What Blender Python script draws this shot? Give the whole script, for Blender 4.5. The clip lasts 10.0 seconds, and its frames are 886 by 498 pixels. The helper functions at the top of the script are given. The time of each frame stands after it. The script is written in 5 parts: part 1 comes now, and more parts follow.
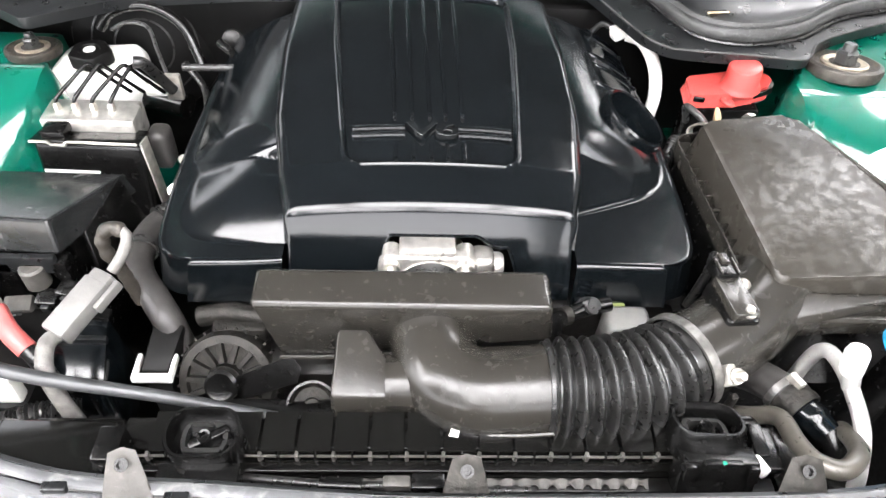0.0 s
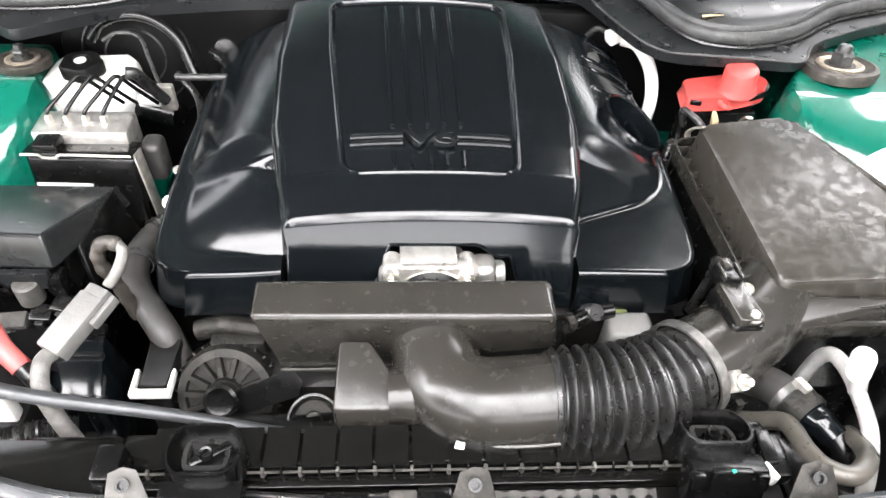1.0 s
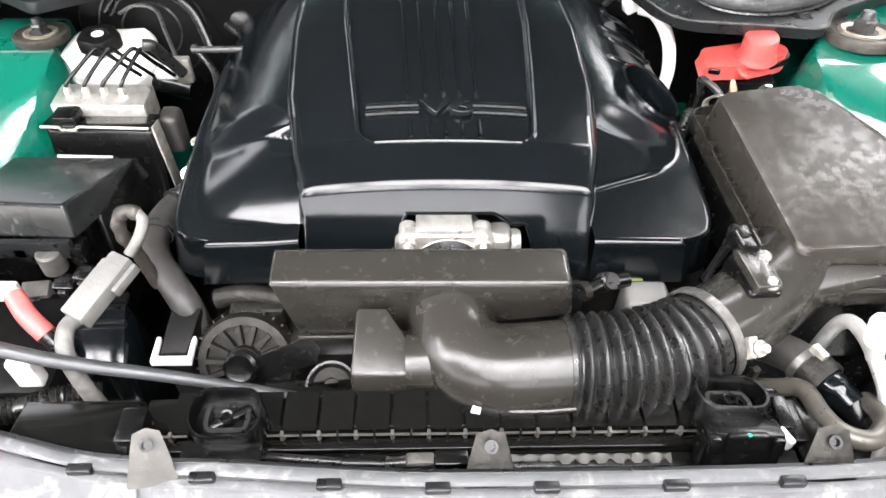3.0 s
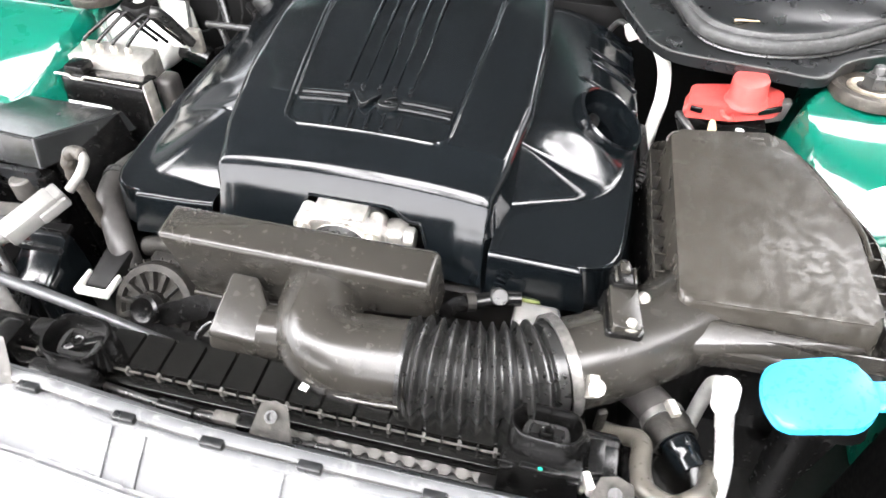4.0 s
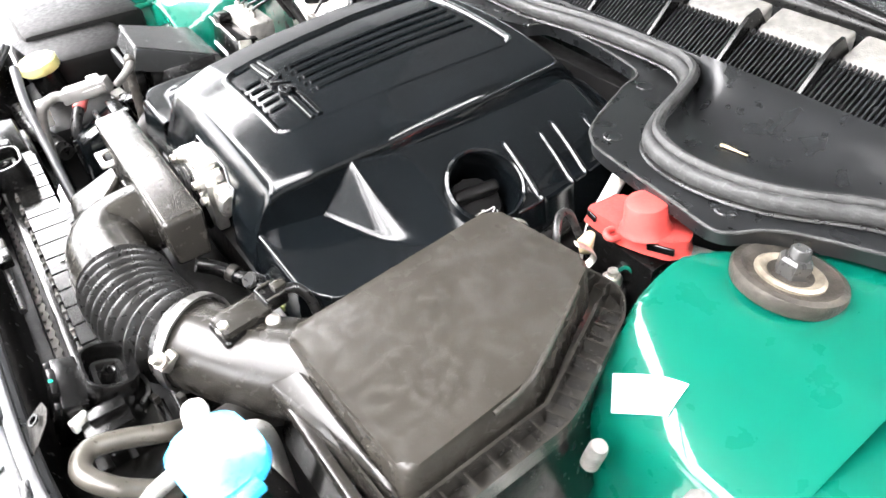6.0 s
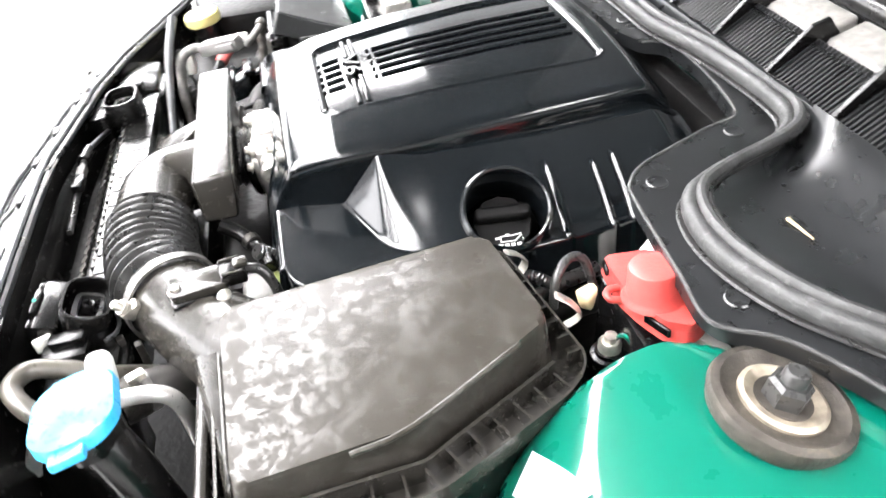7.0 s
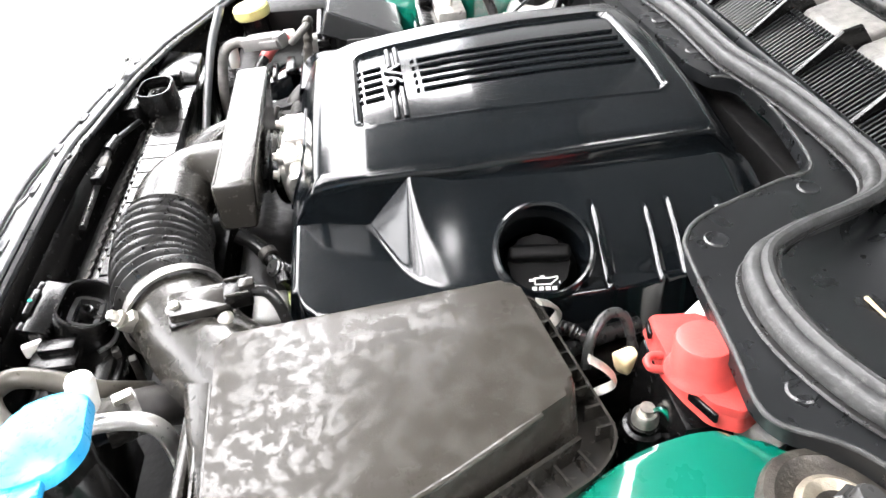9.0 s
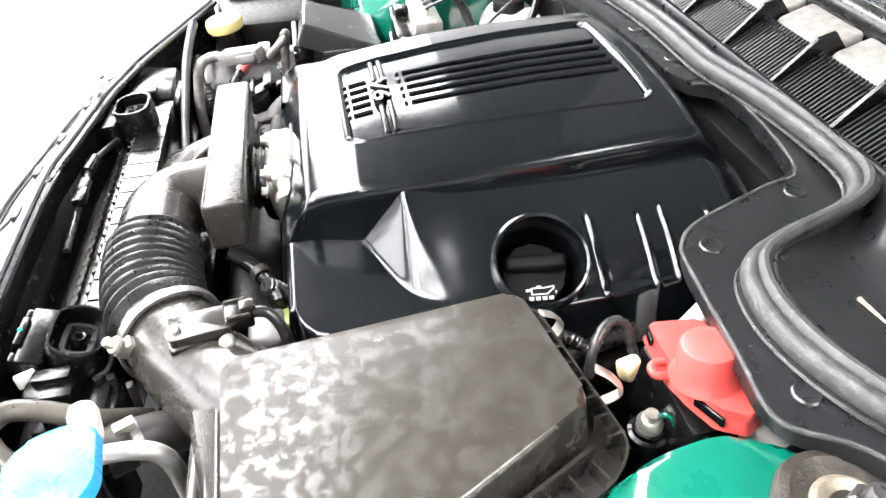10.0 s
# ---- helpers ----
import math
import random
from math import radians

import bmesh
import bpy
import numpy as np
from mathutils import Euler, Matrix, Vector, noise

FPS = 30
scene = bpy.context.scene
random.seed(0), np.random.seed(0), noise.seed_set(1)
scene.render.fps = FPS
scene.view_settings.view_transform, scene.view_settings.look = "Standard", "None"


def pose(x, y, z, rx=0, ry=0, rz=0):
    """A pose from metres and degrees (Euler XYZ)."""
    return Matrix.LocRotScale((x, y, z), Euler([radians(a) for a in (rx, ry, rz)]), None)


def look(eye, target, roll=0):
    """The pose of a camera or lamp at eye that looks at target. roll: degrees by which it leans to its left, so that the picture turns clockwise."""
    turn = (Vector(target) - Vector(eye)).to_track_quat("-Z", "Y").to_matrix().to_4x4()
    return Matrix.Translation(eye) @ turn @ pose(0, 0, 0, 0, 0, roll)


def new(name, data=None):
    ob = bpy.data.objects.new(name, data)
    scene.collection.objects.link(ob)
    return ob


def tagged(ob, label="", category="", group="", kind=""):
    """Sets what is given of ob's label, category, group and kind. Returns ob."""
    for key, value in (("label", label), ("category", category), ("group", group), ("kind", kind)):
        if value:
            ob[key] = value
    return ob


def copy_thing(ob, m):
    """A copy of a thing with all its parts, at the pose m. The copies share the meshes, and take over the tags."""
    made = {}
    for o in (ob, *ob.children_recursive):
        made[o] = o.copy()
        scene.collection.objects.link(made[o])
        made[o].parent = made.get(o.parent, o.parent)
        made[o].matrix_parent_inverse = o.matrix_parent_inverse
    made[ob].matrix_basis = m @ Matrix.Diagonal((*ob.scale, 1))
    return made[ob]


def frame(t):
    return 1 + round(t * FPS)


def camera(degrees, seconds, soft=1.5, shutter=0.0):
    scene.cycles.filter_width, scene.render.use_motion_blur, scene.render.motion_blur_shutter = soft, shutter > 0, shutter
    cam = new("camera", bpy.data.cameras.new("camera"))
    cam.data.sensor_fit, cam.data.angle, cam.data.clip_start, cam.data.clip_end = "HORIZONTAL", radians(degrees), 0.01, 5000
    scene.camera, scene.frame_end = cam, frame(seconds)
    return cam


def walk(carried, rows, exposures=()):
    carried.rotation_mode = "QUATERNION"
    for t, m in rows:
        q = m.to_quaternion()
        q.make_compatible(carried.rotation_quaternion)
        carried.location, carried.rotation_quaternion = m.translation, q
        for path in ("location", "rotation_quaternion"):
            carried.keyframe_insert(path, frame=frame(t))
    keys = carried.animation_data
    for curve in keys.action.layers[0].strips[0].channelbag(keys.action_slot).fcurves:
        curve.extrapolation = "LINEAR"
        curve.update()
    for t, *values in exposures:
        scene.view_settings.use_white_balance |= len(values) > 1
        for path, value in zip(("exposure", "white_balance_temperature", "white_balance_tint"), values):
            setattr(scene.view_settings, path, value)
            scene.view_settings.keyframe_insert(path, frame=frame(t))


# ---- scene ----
cam = camera(64.6, 10.0, shutter=0.3)
PATH = [
    (0, (-0.025, 0.025, 1.477), (0.065, 1.4, 0.028), 3.6),
    (0.5, (-0.027, 0.031, 1.477), (0.068, 1.412, 0.033), 3.4),
    (1, (-0.036, 0.036, 1.474), (0.078, 1.419, 0.034), 3.4),
    (1.5, (-0.045, 0.036, 1.472), (0.093, 1.414, 0.03), 4.1),
    (2, (-0.058, 0.033, 1.472), (0.08, 1.42, 0.037), 3.9),
    (2.2, (-0.058, 0.032, 1.471), (0.068, 1.414, 0.031), 3.2),
    (3.5, (0.031, 0.02, 1.456), (-0.032, 1.349, -0.037), -0.4),
    (3.8, (0.202, 0.039, 1.443), (-0.035, 1.404, 0.001), -0.7),
    (4, (0.268, 0.027, 1.463), (-0.047, 1.362, 0.007), 0.4),
    (4.2, (0.345, 0.032, 1.45), (-0.094, 1.35, 0.012), -2.6),
    (4.5, (0.448, 0.102, 1.428), (-0.08, 1.4, 0.0), -5.2),
    (4.7, (0.519, 0.159, 1.412), (-0.042, 1.443, -0.014), -2.4),
    (5, (0.61, 0.236, 1.424), (-0.042, 1.463, -0.014), -0.6),
    (5.2, (0.659, 0.27, 1.427), (-0.133, 1.45, 0.02), -2.1),
    (5.5, (0.789, 0.317, 1.417), (-0.256, 1.391, 0.092), -2.5),
    (6.8, (0.961, 0.64, 1.374), (-0.496, 1.071, 0.072), -5.5),
    (7, (0.967, 0.695, 1.364), (-0.543, 0.975, 0.082), -5.1),
    (7.2, (0.972, 0.752, 1.345), (-0.558, 0.871, 0.062), -4.7),
    (7.5, (0.956, 0.769, 1.332), (-0.582, 0.788, 0.054), -4.7),
    (8, (0.919, 0.777, 1.321), (-0.599, 0.776, 0.018), -4.5),
    (8.5, (0.905, 0.752, 1.335), (-0.64, 0.843, 0.068), -3.5),
    (9, (0.891, 0.722, 1.343), (-0.648, 0.895, 0.077), -2.2),
    (9.5, (0.883, 0.699, 1.353), (-0.651, 0.946, 0.094), -1.7),
    (10, (0.88, 0.688, 1.353), (-0.651, 0.959, 0.094), -1.7),
]
walk(cam, [(t, look(eye, target, roll)) for t, eye, target, roll in PATH], [(0.0, -0.13), (3.3, -0.14), (3.5, -0.13), (4.0, 0.28), (5.0, 0.26), (5.5, 0.38), (7.0, 0.56), (7.5, 0.16), (8.0, -0.24), (8.5, 0.07), (9.0, 0.23), (10.0, 0.5)])

# ---- light ----
world = bpy.data.worlds.new("world")
scene.world = world
world.use_nodes = True
wn = world.node_tree
sky = wn.nodes.new("ShaderNodeTexSky")
sky.sky_type = 'NISHITA'
sky.sun_disc = False
sky.sun_elevation, sky.sun_rotation = radians(40), radians(200)
wn.links.new(sky.outputs[0], wn.nodes["Background"].inputs[0])
wn.nodes["Background"].inputs[1].default_value = 0.12


# ---- materials ----
def mat(name, color, rough=0.5, metal=0.0, vary=0.15, scale=30.0, bump=0.1, bump_scale=200.0, coat=0.0, spec=0.5,
        dirt=None, dirt_scale=12.0, dirt_at=0.55, dirt_width=0.1, dirt_rough=0.7, dirt_mask=0.0, dirt_slope=None, dirt_twist=0.6, dirt_grain=0.64, dirt_spec=None, emit=0.0, trans=0.0):
    m = bpy.data.materials.new(name)
    m.use_nodes = True
    nt = m.node_tree
    n, l = nt.nodes, nt.links
    b = n["Principled BSDF"]
    tc = n.new("ShaderNodeTexCoord")
    noise1 = n.new("ShaderNodeTexNoise")
    noise1.inputs["Scale"].default_value = scale
    noise1.inputs["Detail"].default_value = 6
    l.new(tc.outputs["Object"], noise1.inputs["Vector"])
    ramp = n.new("ShaderNodeMapRange")
    ramp.inputs[1].default_value, ramp.inputs[2].default_value = 0.3, 0.7
    ramp.inputs[3].default_value, ramp.inputs[4].default_value = 1 - vary, 1 + vary
    l.new(noise1.outputs[0], ramp.inputs[0])
    mul = n.new("ShaderNodeMix")
    mul.data_type, mul.blend_type = 'RGBA', 'MULTIPLY'
    mul.inputs[0].default_value = 1.0
    mul.inputs[6].default_value = (*color, 1)
    l.new(ramp.outputs[0], mul.inputs[7])
    col = mul.outputs[2]
    rr = n.new("ShaderNodeMapRange")
    rr.inputs[1].default_value, rr.inputs[2].default_value = 0.3, 0.7
    rr.inputs[3].default_value, rr.inputs[4].default_value = max(0.02, rough * 0.82), min(1, rough * 1.18)
    noise2 = n.new("ShaderNodeTexNoise")
    noise2.inputs["Scale"].default_value = scale * 3.7
    noise2.inputs["Detail"].default_value = 4
    l.new(tc.outputs["Object"], noise2.inputs["Vector"])
    l.new(noise2.outputs[0], rr.inputs[0])
    rough_out = rr.outputs[0]
    if dirt:
        nd = n.new("ShaderNodeTexNoise")
        nd.inputs["Scale"].default_value = dirt_scale
        nd.inputs["Detail"].default_value = 8
        nd.inputs["Roughness"].default_value = dirt_grain
        nd.inputs["Distortion"].default_value = dirt_twist
        l.new(tc.outputs["Object"], nd.inputs["Vector"])
        dr = n.new("ShaderNodeMapRange")
        dr.interpolation_type = 'SMOOTHSTEP'
        dr.inputs[1].default_value, dr.inputs[2].default_value = dirt_at, dirt_at + dirt_width
        l.new(nd.outputs[0], dr.inputs[0])
        amount = dr.outputs[0]
        if dirt_mask:
            nm = n.new("ShaderNodeTexNoise")
            nm.inputs["Scale"].default_value = dirt_mask
            nm.inputs["Detail"].default_value = 3
            l.new(tc.outputs["Object"], nm.inputs["Vector"])
            mk = n.new("ShaderNodeMapRange")
            mk.inputs[1].default_value, mk.inputs[2].default_value = 0.43, 0.50
            l.new(nm.outputs[0], mk.inputs[0])
            if dirt_slope:
                xyz = n.new("ShaderNodeSeparateXYZ")
                l.new(tc.outputs["Object"], xyz.inputs[0])
                sl = n.new("ShaderNodeMapRange")
                sl.inputs[1].default_value, sl.inputs[2].default_value = dirt_slope
                sl.inputs[3].default_value, sl.inputs[4].default_value = -.06, .12
                l.new(xyz.outputs[1], sl.inputs[0])
                ad = n.new("ShaderNodeMath")
                l.new(nm.outputs[0], ad.inputs[0])
                l.new(sl.outputs[0], ad.inputs[1])
                l.new(ad.outputs[0], mk.inputs[0])
            both = n.new("ShaderNodeMath")
            both.operation = 'MULTIPLY'
            l.new(dr.outputs[0], both.inputs[0])
            l.new(mk.outputs[0], both.inputs[1])
            amount = both.outputs[0]
        mx = n.new("ShaderNodeMix")
        mx.data_type = 'RGBA'
        l.new(amount, mx.inputs[0])
        l.new(col, mx.inputs[6])
        mx.inputs[7].default_value = (*dirt, 1)
        col = mx.outputs[2]
        mr = n.new("ShaderNodeMix")
        l.new(amount, mr.inputs[0])
        l.new(rough_out, mr.inputs[2])
        mr.inputs[3].default_value = dirt_rough
        rough_out = mr.outputs[0]
    if dirt and dirt_spec is not None:
        ms = n.new("ShaderNodeMix")
        l.new(amount, ms.inputs[0])
        ms.inputs[2].default_value, ms.inputs[3].default_value = spec, dirt_spec
        l.new(ms.outputs[0], b.inputs["Specular IOR Level"])
    l.new(col, b.inputs["Base Color"])
    l.new(rough_out, b.inputs["Roughness"])
    b.inputs["Metallic"].default_value = metal
    b.inputs["Specular IOR Level"].default_value = spec
    b.inputs["Coat Weight"].default_value = coat
    b.inputs["Coat Roughness"].default_value = 0.04
    b.inputs["Transmission Weight"].default_value = trans
    if emit:
        b.inputs["Emission Color"].default_value = (*color, 1)
        b.inputs["Emission Strength"].default_value = emit
    if bump:
        nb = n.new("ShaderNodeTexNoise")
        nb.inputs["Scale"].default_value = bump_scale
        nb.inputs["Detail"].default_value = 5
        l.new(tc.outputs["Object"], nb.inputs["Vector"])
        bp = n.new("ShaderNodeBump")
        bp.inputs["Strength"].default_value = bump
        bp.inputs["Distance"].default_value = 0.002
        l.new(nb.outputs[0], bp.inputs["Height"])
        l.new(bp.outputs[0], b.inputs["Normal"])
    return m


M_COVER = mat("gloss_black_plastic", (0.0030, 0.0040, 0.0048), 0.15, vary=0.2, scale=14, bump=0.04, bump_scale=40, dirt=(0.004, 0.0048, 0.005), dirt_scale=9, dirt_at=0.6, dirt_width=0.2, dirt_rough=0.22)
M_SATIN = mat("satin_black_plastic", (0.0225, 0.0208, 0.0178), 0.24, vary=0.14, scale=14, bump=0.07, bump_scale=320, dirt=(0.014, 0.013, 0.0115), dirt_scale=95, dirt_at=0.60, dirt_width=0.04, dirt_rough=0.42, dirt_mask=20.0, dirt_spec=0.35)
M_BOX = mat("water_stained_plastic", (0.0275, 0.0248, 0.0206), 0.32, spec=0.15, vary=0.07, scale=16, bump=0.05, bump_scale=600, dirt=(0.039, 0.036, 0.031), dirt_spec=0.38, dirt_grain=0.68, dirt_scale=64, dirt_at=0.502, dirt_width=0.014, dirt_rough=0.27, dirt_mask=9.0, dirt_slope=(.92, .60), dirt_twist=0.0)
M_RUBBER = mat("black_rubber", (0.013, 0.0128, 0.0123), 0.30, spec=0.6, vary=0.3, scale=40, bump=0.03, bump_scale=300, dirt=(0.015, 0.0145, 0.0135), dirt_scale=35, dirt_at=0.6, dirt_width=0.2, dirt_rough=0.36)
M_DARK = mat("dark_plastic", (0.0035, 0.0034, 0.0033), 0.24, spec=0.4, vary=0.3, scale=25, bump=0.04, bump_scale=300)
M_COWL = mat("grey_black_cowl_plastic", (0.0085, 0.0092, 0.0098), 0.3, vary=0.2, scale=9, bump=0.06, bump_scale=900)
M_FUSE = mat("polished_fuse_lid", (0.017, 0.0178, 0.018), 0.2, vary=0.25, scale=12, bump=0.03, bump_scale=300, dirt=(0.035, 0.036, 0.036), dirt_scale=26, dirt_at=0.55, dirt_width=0.2, dirt_rough=0.4)
M_SEAL = mat("weathered_rubber_seal", (0.037, 0.0376, 0.037), 0.5, spec=0.4, vary=0.35, scale=50, bump=0.5, bump_scale=200, dirt=(0.095, 0.095, 0.093), dirt_scale=130, dirt_at=0.52, dirt_width=0.2, dirt_mask=9.0, dirt_twist=0.1)
M_ENGINE = mat("oily_dark_metal", (0.006, 0.0055, 0.005), 0.42, 0.2, vary=0.5, scale=40, bump=0.6, bump_scale=90)
M_ALU = mat("cast_aluminium", (0.62, 0.6, 0.56), 0.38, 0.85, vary=0.2, scale=60, bump=0.4, bump_scale=350, dirt=(0.25, 0.23, 0.2), dirt_scale=40, dirt_at=0.6, dirt_width=0.15)
M_ALT = mat("dull_alternator_metal", (0.022, 0.0205, 0.018), 0.5, 0.6, vary=0.55, scale=60, bump=0.6, bump_scale=220, dirt=(0.05, 0.046, 0.04), dirt_scale=70, dirt_at=0.58, dirt_width=0.1)
M_PIPE = mat("aluminium_pipe", (0.72, 0.71, 0.68), 0.33, 0.7, vary=0.12, scale=50, bump=0.2, bump_scale=200)
M_WHITE = mat("white_plastic", (0.72, 0.71, 0.67), 0.35, vary=0.08, scale=40, bump=0.1, bump_scale=300)
M_GREY = mat("pale_grey_plastic", (0.15, 0.147, 0.14), 0.4, vary=0.15, scale=40, bump=0.2)
M_TAPE = mat("brown_black_loom_tape", (0.030, 0.026, 0.021), 0.5, vary=0.4, scale=60, bump=0.5, bump_scale=300, dirt=(0.11, 0.10, 0.085), dirt_scale=45, dirt_at=0.55, dirt_width=0.15)
M_WIRE = mat("grey_wire_loom", (0.15, 0.145, 0.135), 0.5, vary=0.3, scale=80, bump=0.5, bump_scale=400)
M_ROD = mat("satin_grey_rod", (0.038, 0.038, 0.037), 0.3, 0.2, vary=0.2)
M_STAY = mat("zinc_grey_rod", (0.062, 0.064, 0.066), 0.34, 0.3, vary=0.2)
M_COOL = mat("warm_grey_pipe", (0.075, 0.069, 0.058), 0.32, 0.2, vary=0.25, scale=40, bump=0.1)
M_RED = mat("faded_red_plastic", (0.50, 0.062, 0.055), 0.38, vary=0.12, scale=50, bump=0.15, bump_scale=400)
M_PINK = mat("sun_faded_red_sleeve", (0.58, 0.13, 0.12), 0.42, vary=0.12, scale=50, bump=0.15, bump_scale=400)
M_BLUE = mat("blue_plastic", (0.03, 0.36, 0.68), 0.3, vary=0.08, scale=40, bump=0.1)
M_YELLOW = mat("yellow_plastic", (0.62, 0.58, 0.24), 0.4, vary=0.1)
M_GREEN = mat("green_car_paint", (0.0005, 0.088, 0.058), 0.3, 0.0, spec=0.15, vary=0.04, scale=8, bump=0.5, bump_scale=8, coat=1.0)
M_SLAM = mat("dusty_painted_steel", (0.085, 0.087, 0.09), 0.45, 0.1, vary=0.18, scale=22, bump=0.3, bump_scale=120, dirt=(0.21, 0.21, 0.205), dirt_scale=24, dirt_at=0.5, dirt_width=0.2)
M_BADGE = mat("worn_gloss_badge", (0.007, 0.008, 0.0085), 0.13, vary=0.3, scale=60, bump=0.1, bump_scale=300)
M_TABS = mat("dusty_grey_steel", (0.06, 0.057, 0.052), 0.5, 0.2, vary=0.3, scale=40, bump=0.4, dirt=(0.10, 0.095, 0.086), dirt_scale=40)
M_STEEL = mat("plated_steel", (0.5, 0.48, 0.43), 0.4, 0.8, vary=0.3, scale=70, bump=0.3)
M_CLAMP = mat("dull_clamp_steel", (0.2, 0.195, 0.185), 0.36, 0.8, vary=0.4, scale=80, bump=0.4, bump_scale=200)
M_MOUNT = mat("rusty_dusty_steel", (0.05, 0.044, 0.037), 0.5, 0.4, vary=0.4, scale=60, bump=0.5, bump_scale=250, dirt=(0.11, 0.098, 0.075), dirt_scale=30, dirt_at=0.6)
M_TAN = mat("dusty_steel_ring", (0.42, 0.37, 0.29), 0.42, 0.75, vary=0.3, scale=60, bump=0.4)
M_CREAM = mat("cream_plastic", (0.5, 0.39, 0.23), 0.4, vary=0.1)
M_TANK = mat("radiator_tank_plastic", (0.0042, 0.0041, 0.0037), 0.19, spec=0.4, vary=0.2, scale=30, bump=0.0)
M_LABEL = mat("white_paper_label", (0.7, 0.71, 0.7), 0.5, vary=0.05, bump=0.05)
M_FLOOR = mat("pale_workshop_concrete", (0.5, 0.5, 0.49), 0.5, vary=0.1, scale=3, bump=0.2, bump_scale=40, dirt=(0.42, 0.42, 0.4), dirt_scale=1.5, dirt_at=0.6)
M_CEIL = mat("dark_roof_lining", (0.05, 0.052, 0.055), 0.7, vary=0.1, scale=3, bump=0.2)
M_WALL = mat("painted_wall", (0.38, 0.385, 0.385), 0.7, vary=0.05, scale=4, bump=0.2, bump_scale=60)
M_TUBE = mat("lit_tube", (1.0, 0.98, 1.0), 0.5, vary=0, bump=0, emit=25.0)
M_BONNET = mat("bonnet_underside", (0.005, 0.0055, 0.0055), 0.8, vary=0.3, scale=10, bump=0.4)
M_MATTE = mat("matte_black_plastic", (0.0035, 0.0034, 0.0033), 0.5, spec=0.18, vary=0.3, scale=30, bump=0.0)
M_DUSTY = mat("dusty_grey_rubber", (0.032, 0.030, 0.028), 0.5, vary=0.35, scale=35, bump=0.2, bump_scale=200)
M_GLASS = mat("windscreen_glass", (0.82, 0.86, 0.85), 0.03, vary=0.02, bump=0, trans=0.95)


# ---- mesh helpers ----
def empty(name, label, category, group="", kind=""):
    return tagged(new(name), label, category, group, kind)


def finish(ob, bm, material, smooth=40):
    me = ob.data
    bmesh.ops.recalc_face_normals(bm, faces=bm.faces[:])
    bm.to_mesh(me)
    bm.free()
    me.materials.append(material)
    if smooth:
        me.shade_smooth()
        me.set_sharp_from_angle(angle=radians(smooth))
    return ob


def part(name, bm, material, parent=None, label="", smooth=40):
    ob = new(name, bpy.data.meshes.new(name))
    finish(ob, bm, material, smooth)
    if parent:
        ob.parent = parent
    if label:
        ob["label"] = label
    return ob


def thing(name, bm, material, label, category, group="", kind="", smooth=40):
    return tagged(part(name, bm, material, None, "", smooth), label, category, group, kind)


def bevel(bm, width, segs=2, angle=25):
    if width > 0:
        edges = [e for e in bm.edges if len(e.link_faces) == 2 and e.calc_face_angle(0) > radians(angle)]
        bmesh.ops.bevel(bm, geom=edges, offset=width, segments=segs, profile=0.5, affect='EDGES', clamp_overlap=True)
    return bm


def box(x0, x1, y0, y1, z0, z1, r=0.003, segs=2, m=None):
    bm = bmesh.new()
    bmesh.ops.create_cube(bm, size=1)
    for v in bm.verts:
        v.co = Vector((x0 + (v.co.x + .5) * (x1 - x0), y0 + (v.co.y + .5) * (y1 - y0), z0 + (v.co.z + .5) * (z1 - z0)))
    bevel(bm, r, segs)
    if m:
        bmesh.ops.transform(bm, matrix=m, verts=bm.verts)
    return bm


def hull(points, r=0.003, segs=2):
    bm = bmesh.new()
    for p in points:
        bm.verts.new(p)
    res = bmesh.ops.convex_hull(bm, input=bm.verts)
    bmesh.ops.delete(bm, geom=[g for g in res["geom_interior"] if isinstance(g, bmesh.types.BMVert)], context='VERTS')
    bmesh.ops.dissolve_limit(bm, angle_limit=radians(2), verts=bm.verts, edges=bm.edges)
    return bevel(bm, r, segs)


def rounded(points, radius, n=5):
    """A closed plan line with its corners rounded."""
    out = []
    k = len(points)
    for i in range(k):
        p, a, b = Vector(points[i]), Vector(points[i - 1]), Vector(points[(i + 1) % k])
        da, db = (a - p), (b - p)
        r = min(radius, da.length * .45, db.length * .45)
        s, e = p + da.normalized() * r, p + db.normalized() * r
        for j in range(n + 1):
            t = j / n
            out.append((1 - t) ** 2 * s + 2 * t * (1 - t) * p + t * t * e)
    return out


def prism(points, z0, z1, r=0.0, corner=0.0, taper=0.0, segs=2):
    """A plan outline drawn up from z0 to z1 (numbers or functions of x, y); taper widens the bottom."""
    pts = rounded([Vector((p[0], p[1])) for p in points], corner) if corner else [Vector((p[0], p[1])) for p in points]
    c = sum(pts, Vector((0, 0))) / len(pts)
    f0 = z0 if callable(z0) else (lambda x, y: z0)
    f1 = z1 if callable(z1) else (lambda x, y: z1)
    bm = bmesh.new()
    top = [bm.verts.new((p.x, p.y, f1(p.x, p.y))) for p in pts]
    low = []
    for p in pts:
        d = (p - c).normalized() * taper
        low.append(bm.verts.new((p.x + d.x, p.y + d.y, f0(p.x, p.y))))
    n = len(pts)
    for i in range(n):
        bm.faces.new((low[i], low[(i + 1) % n], top[(i + 1) % n], top[i]))
    ft, fl = bm.faces.new(top), bm.faces.new(low[::-1])
    if r:
        bmesh.ops.bevel(bm, geom=list(ft.edges), offset=r, segments=segs, profile=0.5, affect='EDGES', clamp_overlap=True)
    return bm


